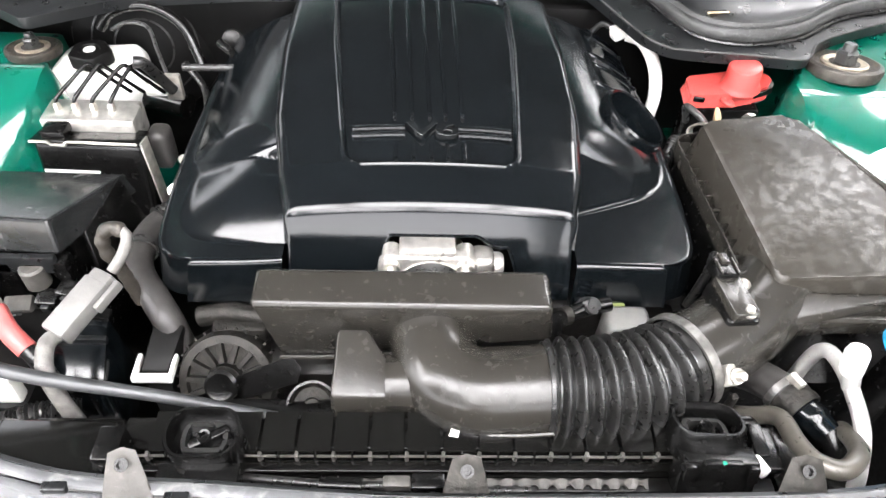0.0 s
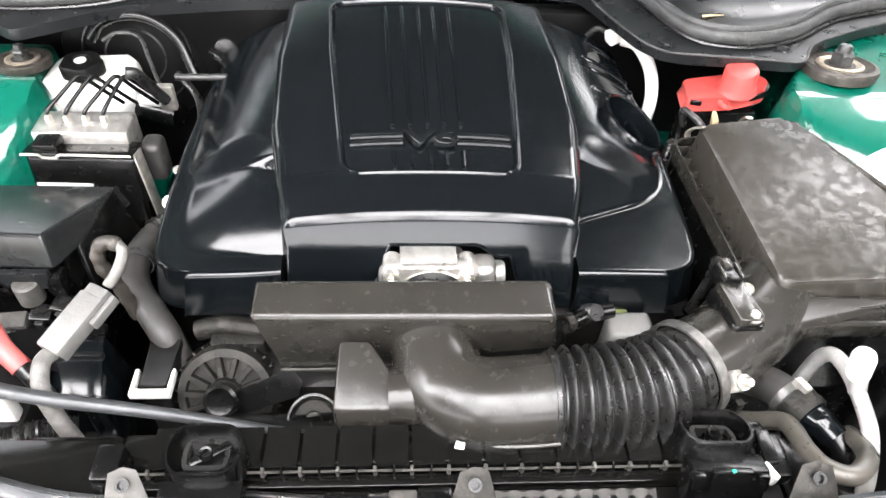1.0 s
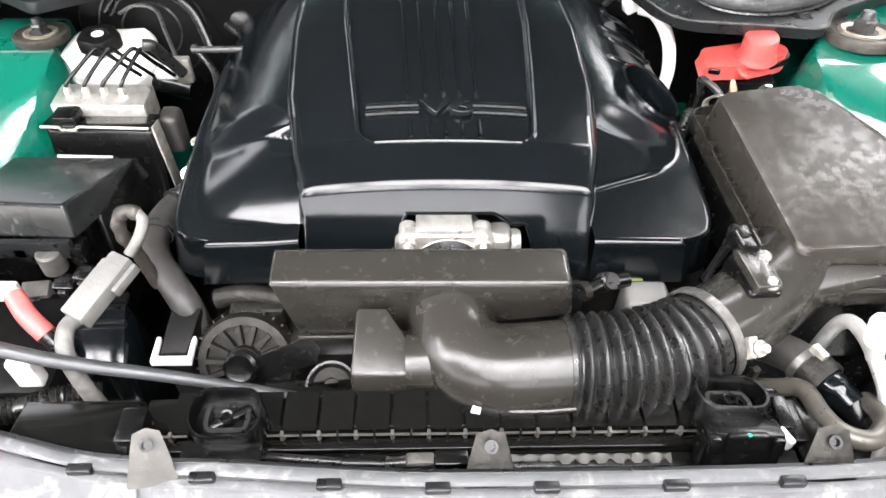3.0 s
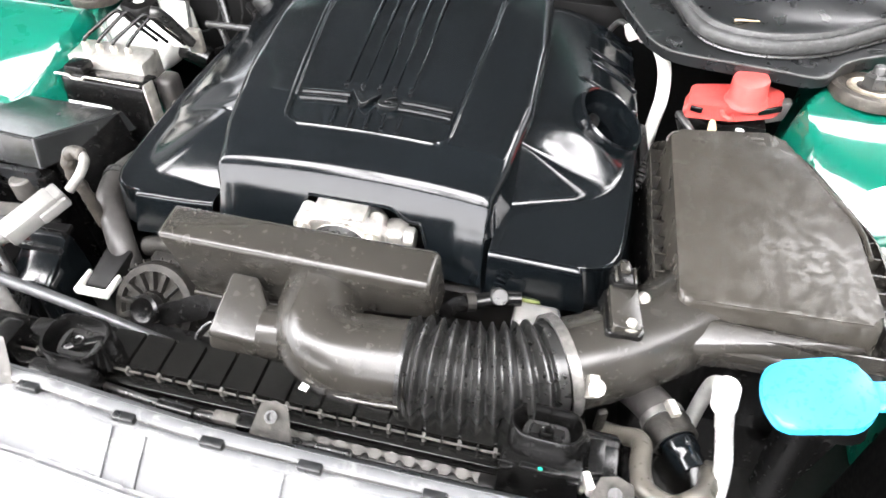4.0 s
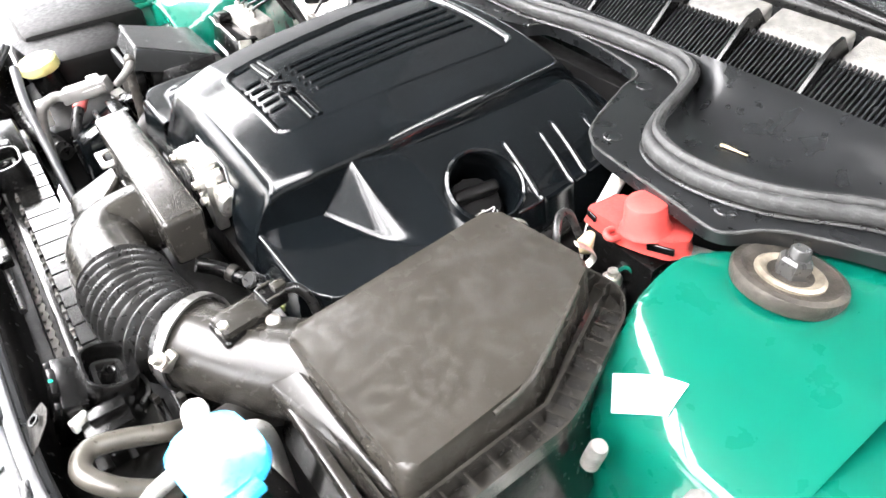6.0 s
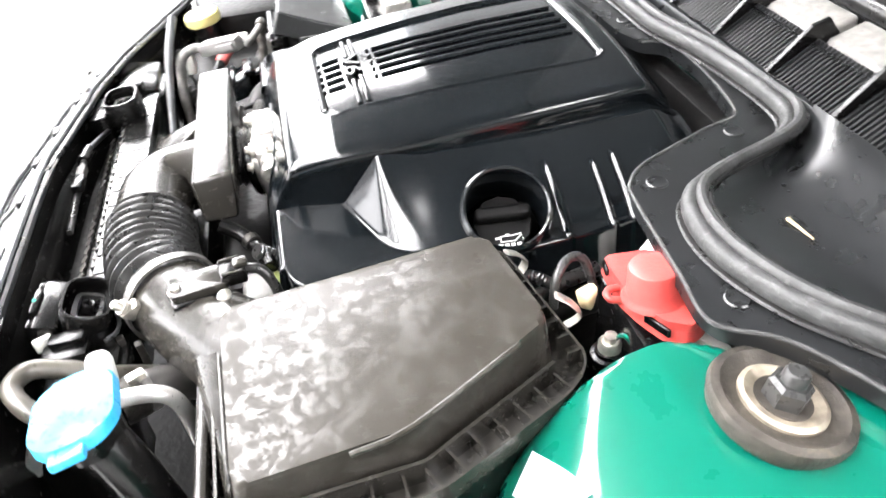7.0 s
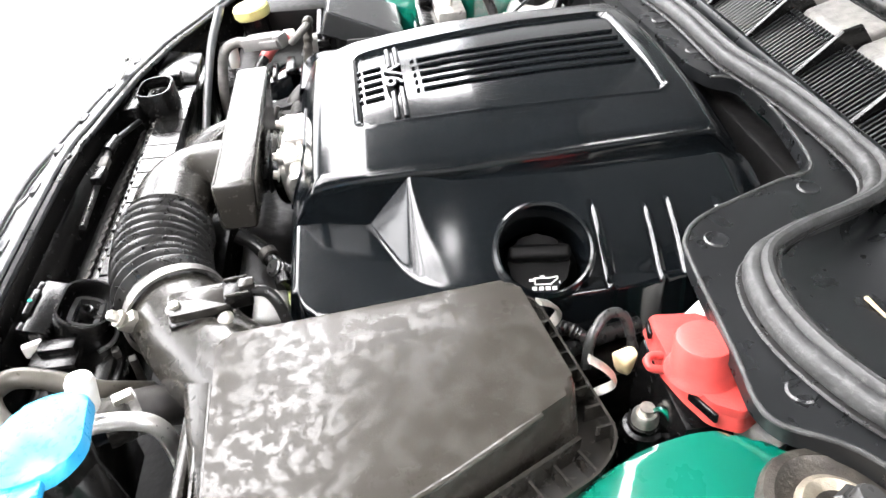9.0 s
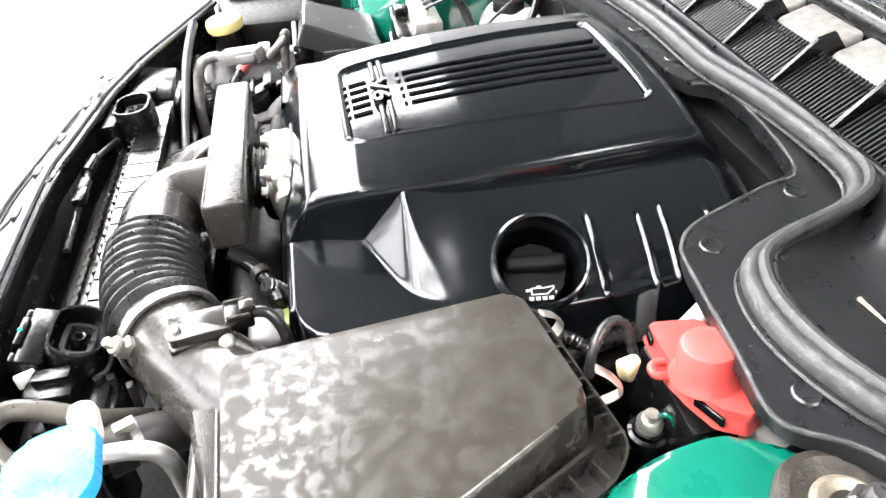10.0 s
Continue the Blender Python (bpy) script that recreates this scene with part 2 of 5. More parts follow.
def glide(points, n=8):
    """A smooth line through the points."""
    p = [Vector(q) for q in points]
    if len(p) < 3:
        return [p[0].lerp(p[-1], i / n) for i in range(n + 1)]
    p = [2 * p[0] - p[1]] + p + [2 * p[-1] - p[-2]]
    out = []
    for i in range(1, len(p) - 2):
        for j in range(n):
            t = j / n
            out.append(0.5 * (2 * p[i] + (p[i + 1] - p[i - 1]) * t + (2 * p[i - 1] - 5 * p[i] + 4 * p[i + 1] - p[i + 2]) * t * t
                              + (3 * p[i] - p[i - 1] - 3 * p[i + 1] + p[i + 2]) * t ** 3))
    out.append(p[-2])
    return out


def tube(points, radius, segs=14, n=8, radius_at=None, caps=True, flat=1.0, into=None):
    """A round bar along a smooth line; radius_at(s, length) changes its radius along the way."""
    line = glide(points, n)
    bm = into or bmesh.new()
    rings, up = [], None
    length, s = sum((b - a).length for a, b in zip(line, line[1:])), 0.0
    for i, p in enumerate(line):
        d = (line[min(i + 1, len(line) - 1)] - line[max(i - 1, 0)]).normalized()
        if up is None:
            up = d.orthogonal().normalized() if abs(d.z) > .9 else Vector((0, 0, 1))
        up = (up - d * up.dot(d)).normalized()
        side = d.cross(up)
        if i:
            s += (p - line[i - 1]).length
        r = radius_at(s, length) if radius_at else radius
        rings.append([bm.verts.new(p + (side * math.cos(a) + up * math.sin(a) * flat) * r) for a in (2 * math.pi * k / segs for k in range(segs))])
    for a, b in zip(rings, rings[1:]):
        for k in range(segs):
            bm.faces.new((a[k], a[(k + 1) % segs], b[(k + 1) % segs], b[k]))
    if caps:
        bm.faces.new(rings[0][::-1])
        bm.faces.new(rings[-1])
    return bm


def lathe(profile, m=None, segs=32, into=None, wave=None):
    """Turns a line of (radius, height) about z; wave(angle) scales the radius."""
    bm = into or bmesh.new()
    m = m or Matrix()
    rings = []
    for r, h in profile:
        if r < 1e-5:
            rings.append([bm.verts.new(m @ Vector((0, 0, h)))])
        else:
            rings.append([bm.verts.new(m @ Vector((r * w * math.cos(a), r * w * math.sin(a), h)))
                          for a, w in ((2 * math.pi * k / segs, wave(2 * math.pi * k / segs) if wave else 1) for k in range(segs))])
    for a, b in zip(rings, rings[1:]):
        for k in range(segs):
            q = [a[k % len(a)], a[(k + 1) % len(a)], b[(k + 1) % len(b)], b[k % len(b)]]
            q = [v for i, v in enumerate(q) if v not in q[:i]]
            if len(q) > 2:
                bm.faces.new(q)
    return bm


def facing(place, axis):
    """A pose whose z points along axis."""
    return Matrix.Translation(place) @ Vector(axis).to_track_quat('Z', 'Y').to_matrix().to_4x4()


def bolt(place, axis=(0, 0, 1), r=0.006, h=0.006):
    m = facing(place, axis)
    bm = lathe([(r * 1.5, 0), (r * 1.5, h * .3), (0, h * .3)], m, 16)
    lathe([(r, h * .3), (r, h), (r * .8, h * 1.15), (0, h * 1.15)], m, 6, into=bm)
    return bm


def smooth01(a, b, v):
    t = max(0.0, min(1.0, (v - a) / (b - a)))
    return t * t * (3 - 2 * t)


def soft_min(a, b, k):
    h = max(0.0, min(1.0, .5 + .5 * (b - a) / k))
    return b + (a - b) * h - k * h * (1 - h)


def along(pairs, v):
    """Straight steps between (v, value) pairs."""
    if v <= pairs[0][0]:
        return pairs[0][1]
    for (a, p), (b, q) in zip(pairs, pairs[1:]):
        if v <= b:
            return p + (q - p) * (v - a) / (b - a)
    return pairs[-1][1]


# ---- workshop ----
thing("floor", box(-7, 7, -6, 6, -0.1, 0, 0), M_FLOOR, "pale concrete workshop floor under the car", "floor", kind="structure", smooth=0)
thing("ceiling", box(-7, 7, -6, 6, 3.6, 3.7, 0), M_CEIL, "dark workshop ceiling", "ceiling", kind="structure", smooth=0)
north = thing("wall_north", box(-7, 7, 6, 6.15, 3.1, 3.6, 0), M_WALL, "unseen painted wall over openings added for the rear light", "wall", kind="structure", smooth=0)
for x in (-6.75, 6.75):
    part("pier", box(x - .25, x + .25, 6, 6.15, 0, 3.1, 0), M_WALL, north, smooth=0)
thing("wall_east", box(7, 7.15, -6, 6, 0, 3.6, 0), M_WALL, "plain painted workshop wall", "wall", kind="structure", smooth=0)
west = thing("wall_west", box(-7.15, -7, 1.7, 6, 0, 3.6, 0), M_WALL, "painted workshop wall beside a wide open door", "wall", kind="structure", smooth=0)
part("lintel", box(-7.15, -7, -6, 1.7, 3.2, 3.6, 0), M_WALL, west, smooth=0)
south = thing("wall_south", box(2.2, 7, -6.15, -6, 0, 3.6, 0), M_WALL, "painted workshop wall beside a wide open door", "wall", kind="structure", smooth=0)
part("lintel", box(-7, 2.2, -6.15, -6, 3.2, 3.6, 0), M_WALL, south, smooth=0)
# Unseen door openings; area lamps stand in for their daylight.
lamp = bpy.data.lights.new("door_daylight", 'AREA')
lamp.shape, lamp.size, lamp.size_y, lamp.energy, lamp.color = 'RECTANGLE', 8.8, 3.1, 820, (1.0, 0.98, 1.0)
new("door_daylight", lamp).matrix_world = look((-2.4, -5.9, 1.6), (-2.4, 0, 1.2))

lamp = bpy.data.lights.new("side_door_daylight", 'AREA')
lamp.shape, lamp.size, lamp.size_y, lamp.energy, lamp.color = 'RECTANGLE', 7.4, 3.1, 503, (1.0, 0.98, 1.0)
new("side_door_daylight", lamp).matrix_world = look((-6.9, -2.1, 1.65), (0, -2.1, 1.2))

# Rear lamp and its openings are added to brighten the cover's shoulders.
lamp = bpy.data.lights.new("rear_fill_light", 'AREA')
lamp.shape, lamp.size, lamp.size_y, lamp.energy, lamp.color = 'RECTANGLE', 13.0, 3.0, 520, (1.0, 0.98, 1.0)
new("rear_fill_light", lamp).matrix_world = look((0, 5.9, 1.55), (0, 0, 1.2))


def ceiling_light(x, y, turn):
    e = empty("ceiling_light", "unseen ceiling light with a glowing diffuser", "lamp", "ceiling lights")
    part("tray", box(-.75, .75, -.26, .26, 3.55, 3.598, .005), M_WHITE, e)
    part("diffuser", box(-.72, .72, -.23, .23, 3.52, 3.552, .01), M_TUBE, e)
    e.matrix_world = pose(x, y, 0, 0, 0, turn)
    return e


for y in (-.45, -.95, -1.45):
    for x in (-4.8, -3.2, -1.6, 0, 1.6)[2 if y < -1 else 0:]:
        ceiling_light(x, y, 0)
# Extra unseen fixtures, added to brighten the engine cover's rolled front.
for y in (-2.2, -3.0, -3.9):
    for x in (-.85, .85):
        ceiling_light(x, y, 0)
# More unseen fixtures, added where lid, resonator and tower need bright reflections.
for x, y, a in ((-4.8, -1.45, 0), (-6.2, -1.45, 0), (-4.8, .05, 0), (-4.8, .55, 0), (-4.5, 1.05, 0), (-6.2, -.95, 0), (-6.2, -.45, 0), (-6.2, .05, 0), (3.4, -.7, 0), (1.55, 2.6, 12), (3.4, 2.4, 0), (3.2, 3.05, 0), (3.2, 3.62, 0), (3.2, 4.2, 0)):
    ceiling_light(x, y, a)

# ---- car body ----
bonnet = empty("bonnet", "open bonnet with dark lined underside, raised over the engine", "car bonnet")
part("panel", box(-.74, .74, 0, 1.12, -.02, .0, .008, m=pose(0, 1.47, 1.10, 180 - 84, 0, 0)), M_GREEN, bonnet)
for s in (1, -1):
    part("hinge", tube([(s * .70, 1.44, .95), (s * .70, 1.47, 1.03), (s * .70, 1.47, 1.12)], .012, 10, 4), M_DARK, bonnet)
part("lining", box(-.72, .72, .03, 1.10, .002, .012, .004, m=pose(0, 1.47, 1.10, 180 - 84, 0, 0)), M_BONNET, bonnet)

body = empty("car_body", "green painted inner wings and bay sides of the car", "car body")


def tower_z(x, y):
    dx, dy = abs(x - .735) / (.185 - .085 * smooth01(.95, 1.10, y)), abs(y - 1.06) / .35
    d = (dx ** 3 + dy ** 3) ** (1 / 3)
    z = .874 - .22 * max(0, .95 - y) - .9 * max(0, .92 - y) ** 2 - .30 * smooth01(.84, 1.14, d)
    s = (.66 - x) * .58 + (.847 - y) * .82
    z -= .6 * (s + math.sqrt(s * s + .00012)) / 2
    z -= .17 * smooth01(.790, .762, y) * smooth01(.60, .66, x)
    return max(z, .60 + .05 * smooth01(.62, .68, x) + .155 * smooth01(.755, .80, x))


def tower(s):
    """One green strut tower: a broad dome that runs down into the bay side."""
    bm = bmesh.new()
    nx, ny = 48, 120
    g = []
    for j in range(ny + 1):
        y = .70 + j * .80 / ny
        back = .062 * smooth01(.965, 1.03, y) + .15 * smooth01(1.17, 1.20, y) if s < 0 else 0
        g.append([bm.verts.new((s * (.50 + i * .33 / nx), y, tower_z(.50 + i * .33 / nx, y) - back)) for i in range(nx + 1)])
    for a, b in zip(g, g[1:]):
        for k in range(nx):
            bm.faces.new((a[k], a[k + 1], b[k + 1], b[k]))
    return bm


for s in (1, -1):
    part("strut_tower", tower(s), M_GREEN, body)
    y0 = .55 if s > 0 else .75
    part("wing_edge", box(min(s * .815, s * .96), max(s * .815, s * .96), y0, 1.5, .79, .845, .02, 3), M_GREEN, body)
    part("wing_side", box(min(s * .945, s * .96), max(s * .945, s * .96), y0, 1.5, .2, .80, .004), M_GREEN, body)
    part("gutter", tube([(s * .79, .70, .806), (s * .793, 1.0, .81), (s * .79, 1.35, .81)], .006, 8, 6), M_GREEN, body)
    part("bay_side", box(min(s * .80, s * .83), max(s * .80, s * .83), .70, 1.5, .3, .80, .004), M_GREEN, body)
    part("front_guard", hull([(s * .63, .50, .80), (s * .82, .47, .80), (s * .63, .68, .80), (s * .82, .70, .80), (s * .66, .50, .4), (s * .82, .47, .4), (s * .66, .68, .4), (s * .82, .70, .4)], .02) if s < 0 else box(.74, .82, .25, .64, .3, .72, .02), M_MATTE, body, "black plastic guard")
part("corner_guard", box(-.74, -.47, .46, .62, .40, .735, .02), M_MATTE, body, "black plastic guard")
part("lamp_channel", box(.770, .835, .52, .768, .735, .760, .004), M_GREEN, body)
part("channel_flange", hull([(.766, .770, .775), (.772, .770, .775), (.752, .66, .775), (.758, .66, .775), (.766, .770, .73), (.772, .770, .73), (.752, .66, .73), (.758, .66, .73)], .002), M_GREEN, body)
# Solid dark disc in place of an opening; its colour is the hole's shade.
part("channel_hole", prism([(.794 + .011 * math.cos(a) + .004 * math.sin(a), .742 + .008 * math.sin(a) - .003 * math.cos(a)) for a in (2 * math.pi * k / 24 for k in range(24))], .752, .7615), M_DARK, body, "dark disc standing for the shade in an oval hole")
part("lamp_panel", box(-.98, -.77, .50, .76, .60, .815, .02), M_MATTE, body, "black plastic panel")
part("firewall", box(-.85, .85, 1.22, 1.26, .3, .86, .004), M_MATTE, body, "black bulkhead")
part("bay_floor", box(-.8, .8, .25, 1.24, .35, .38, .002), M_ENGINE, body, "dark undertray")

strut = empty("strut_mount", "round dusty steel strut top mount with a plated nut", "strut mount", "strut mounts")
part("plate", lathe([(0, -.012), (.058, -.012), (.061, .0), (.059, .006), (.052, .008), (.045, .003), (0, .003)], None, 44), M_MOUNT, strut)
part("bearing", lathe([(.037, .002), (.037, .006), (.033, .008), (.026, .006), (.020, .002)], None, 36), M_TAN, strut)
part("washer", lathe([(.024, .002), (.024, .006), (0, .006)], None, 28), M_MOUNT, strut)
strut_nut = part("nut", lathe([(.0185, .005), (.0185, .022), (.015, .026), (0, .026)], None, 6), M_ROD, strut, smooth=20)
part("stud", lathe([(.011, .02), (.011, .034), (.009, .037), (0, .037)], None, 16), M_ROD, strut_nut)
strut.matrix_world = pose(.676, 1.018, .881, -11, 0, 0)
copy_thing(strut, pose(-.672, 1.105, .818, -8, 0, 0) @ Matrix.Scale(.75, 4))

# ---- engine cover ----
cover = empty("engine_cover", "glossy black moulded plastic engine cover with raised badge, over the engine", "engine cover")
HW = [(.66, .178), (.71, .189), (.82, .203), (.98, .207), (1.17, .200)]


def top_z(x, y):
    hw = along(HW, y)
    zc = along([(.63, .886), (.668, .8985), (.715, .9125), (.77, .922), (.86, .930), (.97, .936), (1.17, .939)], y)
    return zc - (.013 + .007 * smooth01(.67, .80, y)) * (abs(x) / hw) ** 2.2


def lean(y):
    """Sideways drift of the middle shell towards the bulkhead."""
    return -.034 * max(0.0, y - .70)


def panel_depth(x, y):
    half = along([(.70, .107), (.82, .118), (.96, .130), (1.14, .136)], y)
    qx, qy, r = half - abs(x), min(y - .712, 1.104 - y), .020
    d = r - math.hypot(r - qx, r - qy) if qx < r and qy < r else min(qx, qy)
    return -.0045 * smooth01(0, .004, d) + .0022 * (smooth01(-.006, -.002, d) - smooth01(-.002, .001, d))


def arch_z(x):
    """Upper edge of the throttle opening."""
    return .859 - .045 * smooth01(-.050, -.070, x) - .014 * smooth01(.052, .086, x) - .045 * smooth01(.094, .116, x)


def hump():
    """The raised middle shell: top, rounded shoulders, rolled front with the throttle opening."""
    bm = bmesh.new()
    R, D = .020, .135
    n = 104
    marks = {round(-1 + 2 * i / n, 4) for i in range(n + 1)} | {round(k * (.62 + j * .006), 4) for k in (-1, 1) for j in range(-6, 7)}
    marks |= {round(-.43 + .005 * j, 4) for j in range(34)} | {round(.30 + .006 * j, 4) for j in range(66)}
    across = [(u, 0.0) for u in sorted(marks)]
    side = [(1 + .10 * math.sin(a), R * (1 - math.cos(a)) * 1.0) for a in (math.pi / 2 * k / 6 for k in range(1, 7))]
    side += [(1.10 + .05 * k / 8, R + (D - R) * k / 8) for k in range(1, 9)]
    full = [(-x, z) for x, z in side[::-1]] + across + side
    stations = []
    y = 1.175
    while y > .662:
        stations.append((y, 0.0))
        y -= .0035
    yy, dd = .662, 0.0
    for k in range(52):
        a = radians(54) * k / 15 if k < 16 else radians(54 + 24 * (k - 15) / 36)
        ds = .0011 if k < 16 else .0029
        yy, dd = yy - math.cos(a) * ds, dd + math.sin(a) * ds
        stations.append((yy, max(dd, 1e-5)))
    grid = []
    for y, dzy in stations:
        hw = along(HW, y) / 1.06
        row = []
        for xn, dzx in full:
            half = along([(.70, .107), (.82, .118), (.96, .130), (1.14, .136)], y)
            x = hw * xn if abs(xn) > 1 else math.copysign(half * abs(xn) / .62 if abs(xn) < .62 else half + (hw - half) * (abs(xn) - .62) / .38, xn)
            pull = 1 - .035 * smooth01(0, .03, dzy)
            z0 = top_z(max(-hw, min(hw, x)), y) - .045 * smooth01(1.125, 1.185, y) + (panel_depth(x, y) if dzx == 0 and dzy == 0 else 0)
            drop = dzx if dzy == 0 else (dzx ** 3 + dzy ** 3) ** (1 / 3)
            row.append(bm.verts.new((x * pull, y, z0 - drop)))
        grid.append(row)
    cut, rim = [], []
    for k in range(len(full)):
        cut.append(len(grid) - 1)
        x = grid[-1][k].co.x
        if -.0705 < x < .1165:
            lid = arch_z(x)
            for j in range(len(grid) - 1):
                a, b = grid[j][k].co, grid[j + 1][k].co
                if stations[j][1] > .01 and a.z >= lid > b.z:
                    grid[j + 1][k].co = a.lerp(b, (a.z - lid) / (a.z - b.z))
                    cut[k] = j + 1
                    rim.append(grid[j + 1][k].co.copy())
                    break
    for k in range(len(full) - 1):
        a, b = cut[k], cut[k + 1]
        for j in range(min(a, b)):
            bm.faces.new((grid[j][k], grid[j][k + 1], grid[j + 1][k + 1], grid[j + 1][k]))
        for j in range(min(a, b), max(a, b)):
            if max(a, b) - min(a, b) > 45:
                break
            if a < b:
                bm.faces.new((grid[a][k], grid[j][k + 1], grid[j + 1][k + 1]))
            else:
                bm.faces.new((grid[b][k + 1], grid[j + 1][k], grid[j][k]))
    return bm, rim


shell, rim = hump()
for v in shell.verts:
    v.co.x += lean(v.co.y)
part("centre_shell", shell, M_COVER, cover, smooth=35)
part("opening_rim", tube(rim, .0022, 8, 1), M_COVER, cover)
OIL, OIL_AX = Vector((.312, .899, .851)), Vector((.52, -.06, .85)).normalized()


def wing_z(x, y, s=1):
    """Height of the side shell at x out from the middle."""
    d = max(0.0, x - .210)
    shoulder = .886 - .20 * d - 2.3 * d * d
    w = smooth01(.766, .838, y)
    shoulder = shoulder * w + (.885 - .54 * (x - .209)) * (1 - w)
    steep = .884 - .54 * (x - .209) + 1.26 * (y - (.761 if s > 0 else .773))
    low = .825 - .03 * max(0, x - .2)
    if s < 0:
        u = max(0.0, min(1.0, (y - .646) / .113))
        steep = max(steep, .825 + .045 * (1 - (1 - u) ** 2) - .14 * (x - .21)) if y < .80 else steep
    z = -soft_min(-soft_min(shoulder, steep, .004 + .30 * d), -low, .004)
    for yc, start in ((.968, .255), (1.028, .262), (1.056, .255), (1.112, .262), (1.146, .262)) if s > 0 else ():
        z += .0042 * math.exp(-((y - yc) / .0030) ** 2) * smooth01(start, start + .02, x)
    z -= .02 * smooth01(1.13, 1.185, y)
    return z


def wing(s):
    bm = bmesh.new()
    OUT = [(.624, .296), (.627, .312), (.633, .325), (.643, .336), (.66, .343), (.69, .347), (.75, .350), (.85, .351), (1.0, .345), (1.2, .322)]
    ys = [.624 + .0026 * j for j in range(int((1.185 - .624) / .0026) + 1)]
    nx = 60
    ys = sorted(ys + [.6445, .6458, .6471, .6484])
    grid = []
    for y in ys:
        xo = along(OUT, y)
        row = []
        for i in range(nx + 1):
            x = .186 + (xo - .186) * i / nx
            row.append(Vector((s * x, y, wing_z(x, y, s))))
        for k in range(1, 5):
            a = math.pi / 2 * k / 4
            row.append(Vector((s * (xo + .008 * math.sin(a)), y, wing_z(xo, y, s) - .008 * (1 - math.cos(a)))))
        for k in range(1, 5):
            row.append(Vector((s * (xo + .008 + .003 * k), y, wing_z(xo, y, s) - .008 - (.016 * k))))
        grid.append(row)
    skirt = []
    for k in range(1, 9):
        if k <= 4:
            a = math.pi / 2 * k / 4
            dy, dz = -.008 * math.sin(a), -.008 * (1 - math.cos(a))
        else:
            dy, dz = -.008 - .002 * (k - 4), -.008 - .0145 * (k - 4)
        skirt.append([p + Vector((0, dy, dz if i <= nx else min(0, (grid[0][nx].z + dz) - p.z))) for i, p in enumerate(grid[0])])
    grid = skirt[::-1] + grid
    vs = [[bm.verts.new(p) for p in row] for row in grid]
    for a, b in zip(vs, vs[1:]):
        for k in range(len(a) - 1):
            f = (a[k], a[k + 1], b[k + 1], b[k])
            if s > 0:
                d = sum((v.co for v in f), Vector()) / 4 - OIL
                if (d - OIL_AX * d.dot(OIL_AX)).length < .050:
                    continue
            bm.faces.new(f)
    return bm


for s in (1, -1):
    part("side_shell", wing(s), M_COVER, cover, smooth=30)
om = facing(OIL, OIL_AX)
part("filler_well", lathe([(.049, -.075), (.049, -.004), (.0505, .004), (.053, .006), (.0565, .003), (.058, -.008), (.059, -.02)], om, 48), M_COVER, cover)
cap = empty("oil_filler_cap", "round black oil filler cap with white oil can symbol", "oil cap")
cap_body = part("cap_body", lathe([(.038, -.10), (.038, -.055), (.036, -.050), (0, -.050)], om @ pose(.0, 0, 0), 32, wave=lambda a: 1 + .03 * math.cos(12 * a)), M_MATTE, cap)
part("grip", box(-.036, .036, .0, .018, -.052, -.030, .006, 3, om), M_MATTE, cap_body)

icon = om @ pose(.004, -.024, -.0495)
for x0, x1, y0, y1 in ((-.011, .009, -.003, -.0015), (-.011, .004, .0045, .006), (-.011, -.0095, -.003, .006), (-.004, .001, .006, .008), (-.017, -.011, .0015, .0045), (.0175, .019, -.002, .001)):
    part("mark", box(x0, x1, y0, y1, 0, .0006, 0, 1, icon), M_WHITE, cap_body, "white oil can mark")
part("mark", box(0, .0115, -.0008, .0008, 0, .0006, 0, 1, icon @ pose(.008, -.002, 0, 0, 0, 38)), M_WHITE, cap_body)
part("mark", box(0, .013, -.0008, .0008, 0, .0006, 0, 1, icon @ pose(.004, .005, 0, 0, 0, 8)), M_WHITE, cap_body)
for k in range(4):
    part("mark_bar", box(-.014 + .0078 * k, -.0085 + .0078 * k, -.0095, -.005, 0, .0006, 0, 1, icon), M_WHITE, cap_body)

# badge and ribs on the middle shell
for x in (-.046, -.023, 0, .021, .043):
    for y0, y1 in ((.722, .748), (.800, 1.090)):
        line = [(x * (1 + (y - .75) * .35) + lean(y), y, top_z(x, y) - .003) for y in [y0 + (y1 - y0) * k / 12 for k in range(13)]]
        part("rib", tube(line, .0026, 8, 1, flat=.9), M_COVER, cover)
    for y in (.717, .793):
        part("stud", lathe([(.0027, 0), (.0025, .003), (0, .0042)], pose(x * (1 + (y - .75) * .35) + lean(y), y, top_z(x, y) - .0045), 12), M_BADGE, cover)


def bar(x0, x1, y, w):
    line = [(x0 + (x1 - x0) * k / 6, y, 0) for k in range(7)]
    return tube([(p[0], p[1], top_z(p[0], p[1]) - .0015) for p in line], w, 8, 1, flat=.8)


for x0, x1 in ((-.104, -.036), (.034, .104)):
    for y in (.760, .772):
        part("badge_bar", bar(x0, x1, y, .0042), M_BADGE, cover)
font = bpy.data.curves.new("badge_letters", 'FONT')
font.body, font.size, font.extrude, font.bevel_depth, font.align_x = "V6", .042, .003, .0012, 'CENTER'
fob = bpy.data.objects.new("badge_letters", font)
letters = new("badge_letters", bpy.data.meshes.new_from_object(fob))
letters.data.materials.append(M_BADGE)
letters.data.transform(pose(.0, .752, top_z(0, .77) - .001, 3, 0, 0) @ Matrix.Diagonal((1.45, .8, 1, 1)) @ Matrix.Shear('XY', 4, (.25, 0)))
letters.parent = cover

